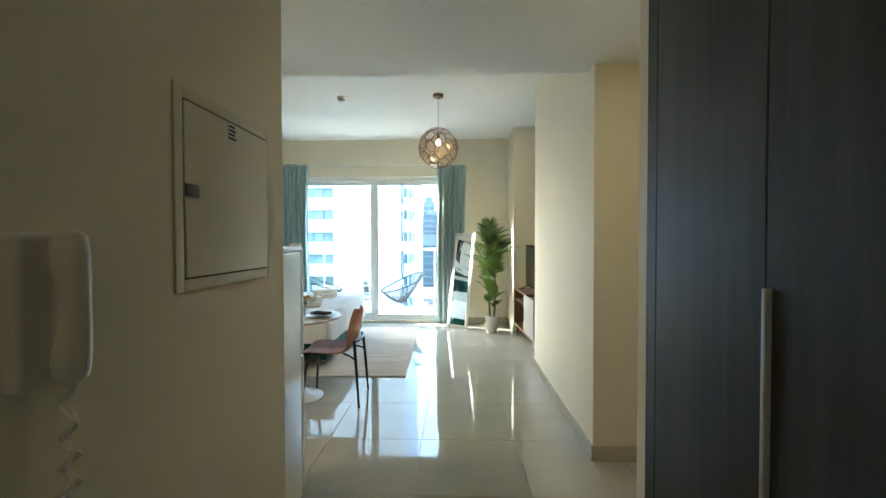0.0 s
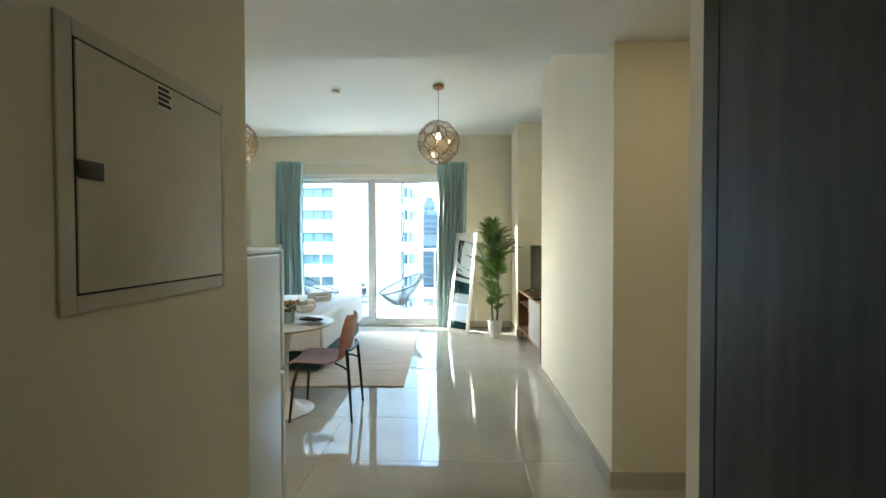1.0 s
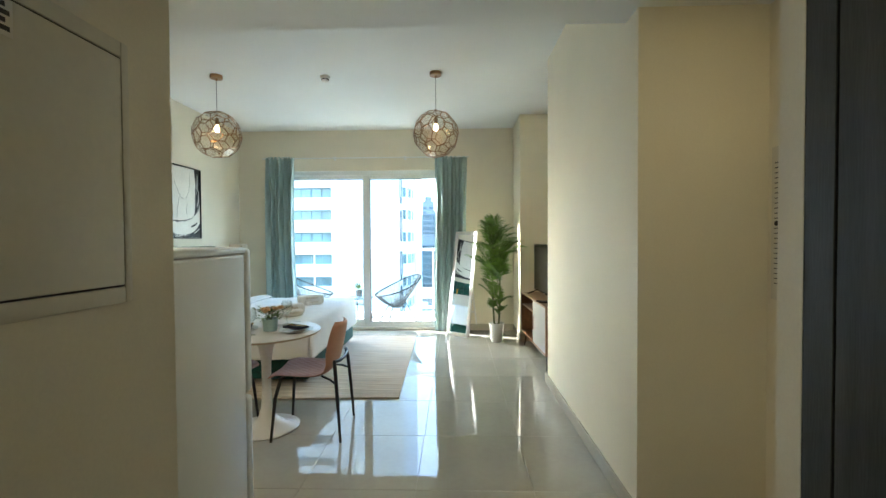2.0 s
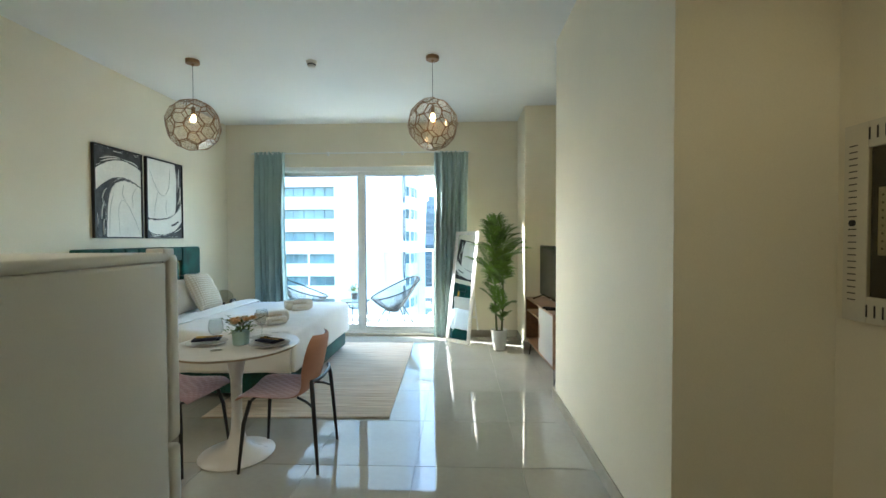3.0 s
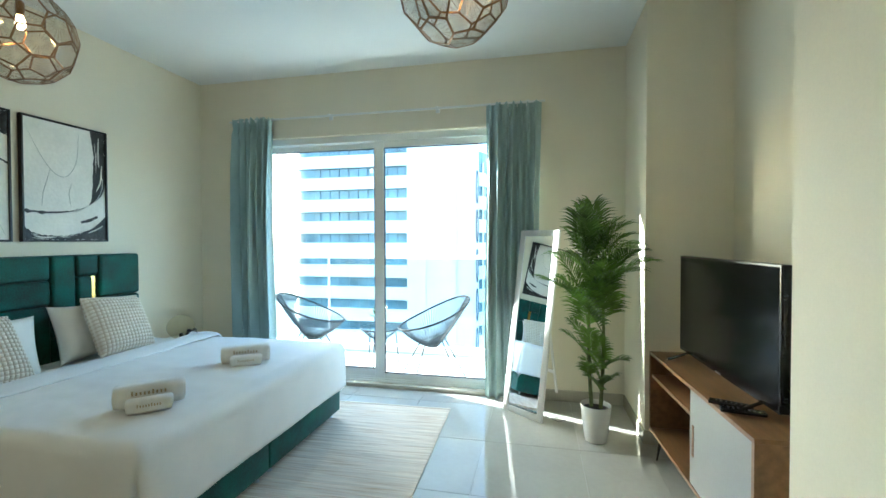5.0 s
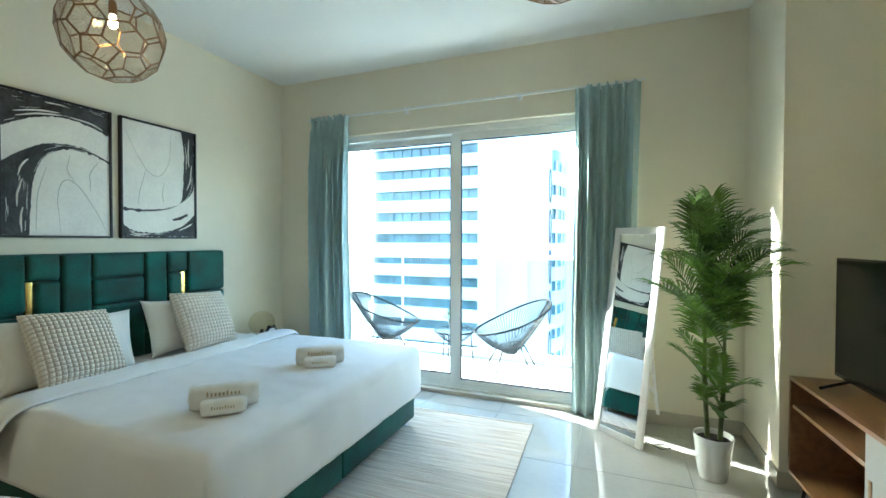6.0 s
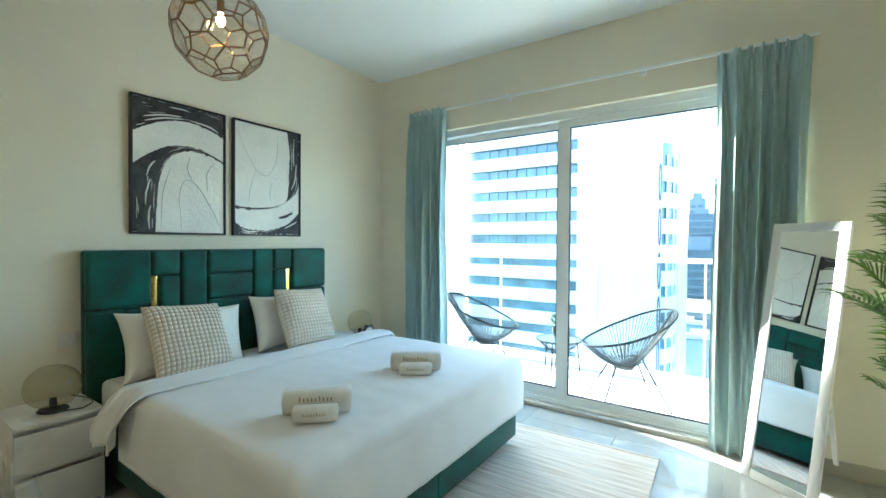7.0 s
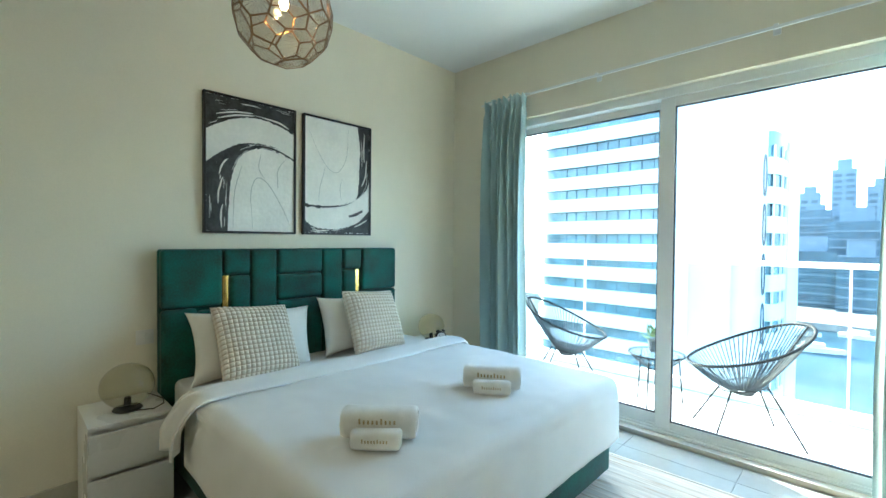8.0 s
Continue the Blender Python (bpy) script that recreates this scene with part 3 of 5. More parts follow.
def towel_roll(L, r, flat, name, label, m):
    """A rolled towel along local x: a soft flattened spiral roll."""
    th = thing(name, label, "towel", m, "rolled towels on the bed")
    bm = bmesh.new()
    n, k = 26, 28
    rings = []
    for i in range(n + 1):
        u = i / n
        e = min(u, 1 - u)
        s = 1 - 0.10 * math.exp(-e / 0.02)
        ring = []
        for j in range(k):
            a = 2 * math.pi * j / k
            rr = r * s * (1 + 0.03 * math.sin(3 * a + 4 * u))
            ca, sa = math.cos(a), math.sin(a)
            q = 3.2
            f = (abs(ca) ** q + abs(sa) ** q) ** (-1 / q)
            ring.append(bm.verts.new(((u - 0.5) * L, rr * f * ca, r * flat + rr * flat * f * sa)))
        rings.append(ring)
    for a, b in zip(rings, rings[1:]):
        for j in range(k):
            bm.faces.new((a[j], a[(j + 1) % k], b[(j + 1) % k], b[j]))
    for ring in (rings[0], rings[-1]):
        c = bm.verts.new(sum((v.co for v in ring), Vector()) / k)
        for j in range(k):
            bm.faces.new((ring[j], ring[(j + 1) % k], c))
    part("roll", bm, TOWEL, th)
    for sx in (-1, 1):
        pts = [(sx * (L / 2 + 0.001), 0.85 * r * t * math.cos(a), r * flat + 0.85 * r * flat * t * math.sin(a)) for t, a in ((1 - q / 60, q * 0.32) for q in range(52))]
        part("rolled_edge", tube(pts, 0.0035, 5), TOWEL, th)
    return th


build_bed()
for i, (x, y, rz) in enumerate(((-1.80, 7.925, 43), (-1.835, 8.71, 35))):
    big = towel_roll(0.30, 0.062, 0.92, "bath_towel", "large rolled cream terry towel with embroidered band", pose(x, y, 0.634, 0, 0, rz))
    for k in range(9):
        part("embroidery", box(-0.075 + k * 0.0172, -0.0675 + k * 0.0172, -0.0645, -0.0622, 0.070, 0.086 + 0.007 * (k in (0, 5)), 0.0008, 1), STITCH, big, "brown stitched logo bar")
    dx, dy = 0.10 * math.sin(radians(rz)), -0.10 * math.cos(radians(rz))
    small = towel_roll(0.185, 0.037, 0.95, "hand_towel", "small rolled cream terry towel with embroidered band", pose(x + dx * 1.05 + 0.005, y + dy * 1.05, 0.634, 0, 0, rz))
    for k in range(9):
        part("embroidery", box(-0.05 + k * 0.0115, -0.045 + k * 0.0115, -0.0388, -0.0368, 0.034, 0.045 + 0.005 * (k in (0, 5)), 0.0006, 1), STITCH, small, "brown stitched logo bar")


# ---- bedside ----
def nightstand(y0, y1):
    ns = thing("nightstand", "white lacquered nightstand with two handleless drawers", "nightstand", (0, 0, 0), "nightstands beside the bed")
    x0, x1, zt = XW + 0.015, XW + 0.42, 0.512
    part("top", box(x0, x1, y0, y1, zt - 0.018, zt, 0.002), WHITE_LACQ, ns)
    bm = box(x0, x1 - 0.02, y0, y0 + 0.016, 0, zt - 0.018)
    add_box(bm, x0, x1 - 0.02, y1 - 0.016, y1, 0, zt - 0.018)
    add_box(bm, x0, x0 + 0.01, y0 + 0.016, y1 - 0.016, 0.03, zt - 0.018)
    add_box(bm, x0, x1 - 0.03, y0 + 0.016, y1 - 0.016, 0.03, 0.05)
    add_box(bm, x1 - 0.045, x1 - 0.035, y0 + 0.016, y1 - 0.016, 0.05, zt - 0.018)
    part("carcass", bm, WHITE_LACQ, ns, smooth=False)
    for z0, z1 in ((0.035, 0.245), (0.268, 0.468)):
        part("drawer_front", box(x1 - 0.018, x1, y0 + 0.003, y1 - 0.003, z0, z1, 0.002), WHITE_LACQ, ns)
    return ns


def globe_lamp(x, y, z, r=0.122):
    lp = thing("table_lamp", "smoked glass globe table lamp with black base", "table lamp", (x, y, z), "globe lamps on the nightstands")
    prof = []
    for k in range(2, 25):
        a = math.pi * k / 24 - math.pi / 2
        prof.append((r * math.cos(a), 0.012 + r * 0.95 + r * 0.95 * math.sin(a)))
    part("globe", lathe(prof, 40), SMOKE_GLASS, lp, "smoked amber glass globe")
    part("base", lathe([(0, 0.0), (0.064, 0), (0.068, 0.004), (0.062, 0.012), (0.018, 0.018), (0.016, 0.06), (0.014, 0.066), (0, 0.066)], 28), BLACK, lp, "black metal foot and socket")
    return lp


nightstand(7.14, 7.50)
nightstand(9.50, 9.86)
globe_lamp(-3.20, 7.322, 0.514)
globe_lamp(-3.22, 9.60, 0.514)
wire = solid("power_cable", tube([(-3.14, 7.34, 0.518), (-3.1, 7.42, 0.519), (-3.12, 7.47, 0.53), (-3.2, 7.485, 0.53), (-3.3, 7.48, 0.518), (-3.4, 7.45, 0.518)], 0.003, 6), BLACK, "thin black lamp cable lying on the nightstand", "cable")


def alarm_clock():
    ck = thing("alarm_clock", "small round black alarm clock with white dial", "clock", pose(-3.085, 9.585, 0.512, 0, 0, 62) @ Matrix.Scale(1.25, 4))
    prof = [(0, -0.02), (0.036, -0.02), (0.04, -0.014), (0.04, 0.014), (0.037, 0.02), (0.033, 0.02), (0.033, 0.016)]
    ob = part("case", lathe(prof, 30), BLACK, ck)
    ob.matrix_local = pose(0, 0, 0.047, 90, 0, 0)
    d = part("dial", lathe([(0.033, 0.0), (0, 0.001)], 30), CHINA, ck, "white clock dial")
    d.matrix_local = pose(0, -0.0165, 0.047, 90, 0, 0)
    for ang, ln in ((60, 0.018), (-50, 0.025)):
        a = radians(ang)
        part("clock_hand", tube([(0, -0.019, 0.047), (ln * math.sin(a), -0.019, 0.047 + ln * math.cos(a))], 0.0012, 5), BLACK, ck)
    for sx in (-1, 1):
        part("foot", tube([(sx * 0.02, 0, 0.012), (sx * 0.028, 0, 0.0)], 0.004, 8), BLACK, ck)
        b = part("bell", lathe([(0, 0.012), (0.01, 0.01), (0.015, 0.0), (0, 0)], 16), BLACK, ck)
        b.matrix_local = pose(sx * 0.02, 0, 0.085, 0, sx * 25, 0)


alarm_clock()


# ---- rug ----
def build_rug():
    m = pose(-1.325, 8.45, 0.0, 0, 0, 1.6)
    w, l = 1.52, 2.50
    bm = bmesh.new()
    nx, ny = 24, 150
    top = []
    for j in range(ny + 1):
        y = -l / 2 + l * j / ny
        row = []
        for i in range(nx + 1):
            x = -w / 2 + w * i / nx
            edge = 0.004 * noise.noise((0, y * 3, 2)) if i in (0, nx) else 0
            z = 0.011 + 0.0016 * noise.noise((x * 1.5, y * 30, 0)) + 0.001 * noise.noise((x * 4, y * 3, 7))
            row.append(bm.verts.new((x + edge, y, z)))
        top.append(row)
    for a, b in zip(top, top[1:]):
        for i in range(nx):
            bm.faces.new((a[i], a[i + 1], b[i + 1], b[i]))
    rim = [top[0][i] for i in range(nx + 1)] + [top[j][nx] for j in range(1, ny + 1)] + [top[ny][i] for i in range(nx - 1, -1, -1)] + [top[j][0] for j in range(ny - 1, 0, -1)]
    low = [bm.verts.new((v.co.x, v.co.y, 0.0)) for v in rim]
    for k in range(len(rim)):
        bm.faces.new((rim[k], rim[(k + 1) % len(rim)], low[(k + 1) % len(rim)], low[k]))
    rug = solid("rug", bm, RUG, "flat-woven cream and beige striped rug half under the bed", "rug")
    rug.matrix_world = m
    for sy in (-1, 1):
        bm = box(-w / 2 - 0.003, w / 2 + 0.003, sy * l / 2 - 0.01, sy * l / 2 + 0.01, 0, 0.0135, 0.003)
        part("rug_border", bm, RUG, rug)


build_rug()


# ---- dining set ----
TX, TY, TZ = -1.465, 6.62, 0.742


def build_table():
    t = thing("round_table", "round white pedestal table with marble-look top", "table", (TX, TY, 0))
    r = 0.405
    part("tabletop", lathe([(0, TZ - 0.022), (r - 0.03, TZ - 0.022), (r - 0.004, TZ - 0.008), (r, TZ - 0.003), (r - 0.003, TZ), (0, TZ)], 72), MARBLE, t, "white marble-look top with thin edge")
    part("edge_band", lathe([(r - 0.012, TZ - 0.019), (r + 0.0005, TZ - 0.0075), (r + 0.001, TZ - 0.005), (r - 0.002, TZ - 0.0065)], 72), EDGING, t, "thin beige edge band")
    prof = [(0, 0.0), (0.235, 0.0), (0.24, 0.006), (0.22, 0.014), (0.13, 0.035), (0.065, 0.08), (0.04, 0.16), (0.033, 0.3), (0.036, 0.5), (0.055, 0.62), (0.10, 0.70), (0.13, TZ - 0.023), (0, TZ - 0.023)]
    part("pedestal", lathe(prof, 48), WHITE_LACQ, t, "white lacquered tulip pedestal")


def build_dining_chair(name, label, m):
    """Faces local -x: seat with stitched diamonds, curved back, black tubular legs."""
    ch = thing(name, label, "chair", pose(0, 0, 0), "chairs round the table")
    # a single shell: profile runs from the seat's front edge up to the back's top
    prof = [(-0.235, 0.435), (-0.22, 0.452), (-0.17, 0.462), (-0.08, 0.458), (0.02, 0.452), (0.10, 0.455), (0.155, 0.475), (0.19, 0.52), (0.21, 0.58), (0.228, 0.66), (0.245, 0.74), (0.258, 0.80), (0.262, 0.825)]
    widths = [0.20, 0.216, 0.226, 0.232, 0.232, 0.226, 0.212, 0.205, 0.215, 0.225, 0.215, 0.175, 0.12]

    def at(s):
        k = min(len(prof) - 2, int(s * (len(prof) - 1)))
        f = s * (len(prof) - 1) - k
        def cr(a):
            p0, p1, p2, p3 = a[max(k - 1, 0)], a[k], a[k + 1], a[min(k + 2, len(a) - 1)]
            return 0.5 * (2 * p1 + (p2 - p0) * f + (2 * p0 - 5 * p1 + 4 * p2 - p3) * f * f + (3 * p1 - p0 - 3 * p2 + p3) * f ** 3)
        return cr([p[0] for p in prof]), cr([p[1] for p in prof]), cr(widths)

    ns, nw = 110, 70
    for inner in (True, False):
        bm = bmesh.new()
        grid = []
        for i in range(ns + 1):
            s = i / ns
            x, z, w = at(s)
            x2, z2, _ = at(min(1, s + 0.01))
            x1, z1, _ = at(max(0, s - 0.01))
            d = Vector((x2 - x1, 0, z2 - z1)).normalized()
            nrm = Vector((-d.z, 0, d.x))
            back = min(1, max(0, (s - 0.5) / 0.2))
            row = []
            for j in range(nw + 1):
                v = 2 * j / nw - 1
                y = v * w
                cup = (0.018 * (1 - back) + 0.05 * back) * v * v
                th = 0.016 * (1 - v ** 8) * (1 - (2 * s - 1) ** 12)
                p = Vector((x, y, z)) + nrm * cup
                if inner:
                    a, b = s * 17 + v * 4.2, s * 17 - v * 4.2
                    quilt = min(abs(math.sin(math.pi * a)), abs(math.sin(math.pi * b))) ** 0.6
                    p += nrm * (th * (0.55 + 0.45 * quilt) + 0.001)
                else:
                    p -= nrm * th * 0.8
                row.append(bm.verts.new(p))
            grid.append(row)
        for a, b in zip(grid, grid[1:]):
            for j in range(nw):
                bm.faces.new((a[j], a[j + 1], b[j + 1], b[j]))
        part("quilted_seat" if inner else "outer_shell", bm, PINK if inner else TAN, ch, "dusty pink velvet with diamond stitching" if inner else "smooth tan outer shell", angle=80)
    for sy in (-1, 1):
        part("front_leg", tube([(-0.17, sy * 0.17, 0.437), (-0.20, sy * 0.20, 0.30), (-0.225, sy * 0.225, 0.0)], 0.0125, 10, taper=[1, 1, 0.7]), BLACK, ch, "black tapered steel leg")
        part("rear_leg", tube([(0.222, sy * 0.19, 0.56), (0.232, sy * 0.208, 0.50), (0.25, sy * 0.222, 0.28), (0.27, sy * 0.235, 0.0)], 0.0135, 10, taper=[0.9, 1, 0.9, 0.65]), BLACK, ch, "black tapered steel leg")
        part("brace", tube([(0.245, sy * 0.214, 0.40), (0.19, sy * 0.185, 0.43), (0.12, sy * 0.15, 0.447)], 0.008, 8), BLACK, ch)
    part("back_support", tube([(0.222, -0.19, 0.56), (0.245, -0.13, 0.555), (0.252, 0, 0.55), (0.245, 0.13, 0.555), (0.222, 0.19, 0.56)], 0.012, 8), BLACK, ch, "curved black bar behind the back")
    part("cross_bar", tube([(-0.17, -0.17, 0.43), (-0.17, 0.17, 0.43)], 0.009, 8), BLACK, ch)
    ch.matrix_world = m
    return ch


build_table()
CH = build_dining_chair("dining_chair", "dusty pink quilted velvet dining chair with black legs", pose(-1.11, 6.60, 0, 0, 0, 2))
copy_thing(CH, pose(-1.84, 6.55, 0, 0, 0, 174))


def wine_glass(x, y):
    prof = [(0, 0), (0.034, 0.0), (0.034, 0.002), (0.007, 0.006), (0.0045, 0.02), (0.0045, 0.08), (0.014, 0.09), (0.038, 0.116), (0.045, 0.143), (0.041, 0.178), (0.035, 0.20), (0.034, 0.20), (0.0395, 0.178), (0.043, 0.144), (0.036, 0.117), (0.0, 0.093)]
    g = solid("wine_glass", lathe(prof, 28), WINE_GLASS, "clear stemmed wine glass standing on the table", "wine glass")
    tagged(g, group="wine glasses on the table")
    g.matrix_world = pose(x, y, TZ)


def plate_setting(x, y, rz):
    p = thing("plate", "round white china plate with raised rim", "plate", (x, y, TZ), "plates on the table")
    part("dinner_plate", lathe([(0, 0.004), (0.07, 0.004), (0.085, 0.012), (0.128, 0.016), (0.13, 0.018), (0.085, 0.016), (0.07, 0.008), (0, 0.008)], 48), CHINA, p)
    part("side_plate", lathe([(0, 0.012), (0.055, 0.012), (0.07, 0.02), (0.098, 0.024), (0.1, 0.026), (0.07, 0.024), (0.055, 0.017), (0, 0.017)], 44), CHINA, p)
    nb = thing("napkin", "folded navy napkin with gold cutlery tucked in", "napkin", pose(x, y, TZ + 0.028, 0, 0, rz), "napkins on the plates")
    part("folded_cloth", box(-0.085, 0.085, -0.05, 0.05, 0, 0.011, 0.004, 2), NAVY, nb)
    part("napkin_flap", box(-0.05, 0.08, -0.045, 0.03, 0.0115, 0.017, 0.003, 2), NAVY, nb)
    for k in range(2):
        part("cutlery", tube([(-0.06, -0.02 + 0.03 * k, 0.02), (0.0, -0.018 + 0.03 * k, 0.021), (0.095, -0.01 + 0.03 * k, 0.02)], 0.0036, 6, taper=[1.7, 0.7, 0.8]), BRASS, nb, "gold cutlery")


def flower_pot(x, y):
    fp = thing("flower_pot", "pale teal ceramic pot with peach silk roses", "flower pot", pose(x, y, TZ) @ Matrix.Scale(1.08, 4))
    part("pot", lathe([(0, 0), (0.042, 0), (0.046, 0.004), (0.052, 0.085), (0.049, 0.088), (0.044, 0.08), (0, 0.078)], 32), TEALPOT, fp, "pale teal ceramic pot")
    rnd = random.Random(5)
    for k in range(9):
        a, rr = k * 2.4, 0.018 + 0.05 * (k % 3) / 2
        cx, cy, cz = rr * math.cos(a), rr * math.sin(a), 0.125 + rnd.uniform(-0.012, 0.03)
        bm = bmesh.new()
        for q in range(14):
            b = q * 2.4
            pr = 0.006 + 0.0016 * q
            tilt = 0.25 + 0.075 * q
            u = Vector((math.cos(b), math.sin(b), 0))
            t = Vector((-math.sin(b), math.cos(b), 0))
            base = Vector((cx, cy, cz)) + u * pr * 0.5
            up = Vector((0, 0, 1)) * math.cos(tilt) + u * math.sin(tilt)
            vs = [bm.verts.new(base + t * sx * 0.011 * wz + up * hz * 0.024) for sx, wz, hz in ((-1, 0.5, 0), (1, 0.5, 0), (1, 1, 0.6), (0.5, 0.9, 1), (-0.5, 0.9, 1), (-1, 1, 0.6))]
            bm.faces.new(vs)
        part("rose", bm, PETAL if k % 3 else WAFFLE, fp, "peach silk rose")
    bm = bmesh.new()
    for k in range(130):
        a, rr, z = rnd.uniform(0, 6.28), rnd.uniform(0.01, 0.085), rnd.uniform(0.08, 0.15)
        c = Vector((rr * math.cos(a), rr * math.sin(a), z))
        u = Vector((math.cos(a + rnd.uniform(-1, 1)), math.sin(a + rnd.uniform(-1, 1)), rnd.uniform(-0.2, 0.9))).normalized()
        w = u.cross(Vector((0, 0, 1))).normalized() * 0.009
        bm.faces.new([bm.verts.new(p) for p in (c, c + u * 0.014 + w, c + u * 0.034, c + u * 0.014 - w)])
    part("foliage", bm, PALM, fp, "small green leaves")
    for a, L in ((0.3, 0.13), (2.6, 0.15), (3.3, 0.12), (4.4, 0.10), (5.5, 0.11)):
        tip = Vector((L * math.cos(a), L * math.sin(a), 0.165))
        bm = tube([(0, 0, 0.08), (tip.x * 0.5, tip.y * 0.5, 0.14), tip], 0.0015, 5)
        for q in range(6):
            c = Vector((0, 0, 0.11)).lerp(tip, 0.5 + q * 0.1)
            u = Vector((math.cos(a + (1.2 if q % 2 else -1.2)), math.sin(a + (1.2 if q % 2 else -1.2)), 0.3))
            w = u.cross(Vector((0, 0, 1))).normalized() * 0.006
            bm.faces.new([bm.verts.new(p) for p in (c, c + u * 0.01 + w, c + u * 0.022, c + u * 0.01 - w)])
        part("sprig", bm, STEM, fp, "thin eucalyptus sprig")


wine_glass(-1.505, 6.455)
wine_glass(-1.385, 6.83)
plate_setting(-1.225, 6.60, -25)
plate_setting(-1.665, 6.62, 20)
flower_pot(-1.43, 6.62)


# ---- pictures above the bed ----
INK = material("charcoal_acrylic", (0.042, 0.042, 0.043), 0.55, var=0.4, scale=14, fine=60, bump=0.9, stretch=(1, 1, 1), dist=0.004)
GESSO = material("white_textured_gesso", (0.83, 0.81, 0.74), 0.7, var=0.04, scale=5, fine=40, bump=0.6, dist=0.004)
GREYLINE = material("grey_gesso_ridge", (0.5, 0.51, 0.48), 0.7, var=0.1)


def smooth_line(pts, n=14):
    out = []
    for k in range(len(pts) - 1):
        p0, p1, p2, p3 = pts[max(k - 1, 0)], pts[k], pts[k + 1], pts[min(k + 2, len(pts) - 1)]
        for q in range(n):
            f = q / n
            out.append(tuple(0.5 * (2 * b + (c - a) * f + (2 * a - 5 * b + 4 * c - d) * f * f + (3 * b - a - 3 * c + d) * f ** 3) for a, b, c, d in zip(p0, p1, p2, p3)))
    return out + [pts[-1]]


def picture(y0, y1, z0, z1, inks, dashes, ridges, label):
    pic = thing("framed_picture", label, "picture", (XW, y0, z0), "pictures above the bed")
    w, h, f = y1 - y0, z1 - z0, 0.014
    bm = box(0, 0.036, 0, f, 0, h, 0.002, 1)
    add_box(bm, 0, 0.036, w - f, w, 0, h, 0.002, 1)
    add_box(bm, 0, 0.036, f, w - f, 0, f, 0.002, 1)
    add_box(bm, 0, 0.036, f, w - f, h - f, h, 0.002, 1)
    part("picture_frame", bm, BLACK, pic, "thin black frame")
    part("canvas", box(0.004, 0.022, f, w - f, f, h - f), GESSO, pic, "white textured canvas", False)
    iw, ih = w - 2 * f, h - 2 * f

    def at(u, v, x):
        return (x, f + min(1, max(0, u)) * iw, f + min(1, max(0, v)) * ih)

    for k, (up, low) in enumerate(inks):
        a, b = smooth_line(up), smooth_line(low)
        n = 90
        bm = bmesh.new()
        rows = []
        for i in range(n + 1):
            pa, pb = a[round(i / n * (len(a) - 1))], b[round(i / n * (len(b) - 1))]
            ja, jb = 0.014 * noise.noise((i * 0.35, k, 1)), 0.014 * noise.noise((i * 0.45, k, 5))
            row = []
            for q in range(5):
                g = q / 4
                row.append(bm.verts.new(at(pa[0] + (pb[0] - pa[0]) * g + (ja if q == 0 else jb if q == 4 else 0), pa[1] + (pb[1] - pa[1]) * g + (ja if q == 0 else jb if q == 4 else 0), 0.0235 + 0.0009 * k + 0.0008 * (q in (1, 2, 3)))))
            rows.append(row)
        for ra, rb in zip(rows, rows[1:]):
            for q in range(4):
                try:
                    bm.faces.new((ra[q], ra[q + 1], rb[q + 1], rb[q]))
                except ValueError:
                    pass
        part("brush_stroke", bm, INK, pic, "black acrylic brush sweep")
        rnd = random.Random(int(y0 * 100) + k)
        for _ in range(12):
            g, i0, ln = rnd.choice((rnd.uniform(0.08, 0.3), rnd.uniform(0.7, 0.93), rnd.uniform(0.1, 0.9))), rnd.uniform(0.05, 0.8), rnd.uniform(0.06, 0.2)
            pts = []
            for q in range(9):
                f2 = min(1, i0 + ln * q / 8)
                pa, pb = a[round(f2 * (len(a) - 1))], b[round(f2 * (len(b) - 1))]
                gg = g + 0.03 * noise.noise((q * 0.8, i0 * 40, k))
                pts.append(at(pa[0] + (pb[0] - pa[0]) * gg, pa[1] + (pb[1] - pa[1]) * gg, 0.0262 + 0.0009 * k))
            if (Vector(pts[0]) - Vector(pts[-1])).length > 0.03:
                part("dry_brush_streak", tube(pts, rnd.uniform(0.0012, 0.0032), 5, taper=[0.3, 0.7, 1, 0.8, 1, 0.6, 0.9, 0.5, 0.15]), GESSO if rnd.random() < 0.6 else GREYLINE, pic)
    for mat, lst, r in ((GESSO, dashes, 0.006), (GREYLINE, ridges, 0.0022)):
        for ln in lst:
            pts = [at(u + 0.006 * noise.noise((u * 20, v * 20, 3)), v, 0.0275 if mat is GESSO else 0.0225) for u, v in smooth_line(ln, 8)]
            n = len(pts)
            part("paint_streak", tube(pts, r, 6, taper=[0.25 + 0.75 * math.sin(math.pi * (k + 0.3) / n) for k in range(n)]), mat, pic)


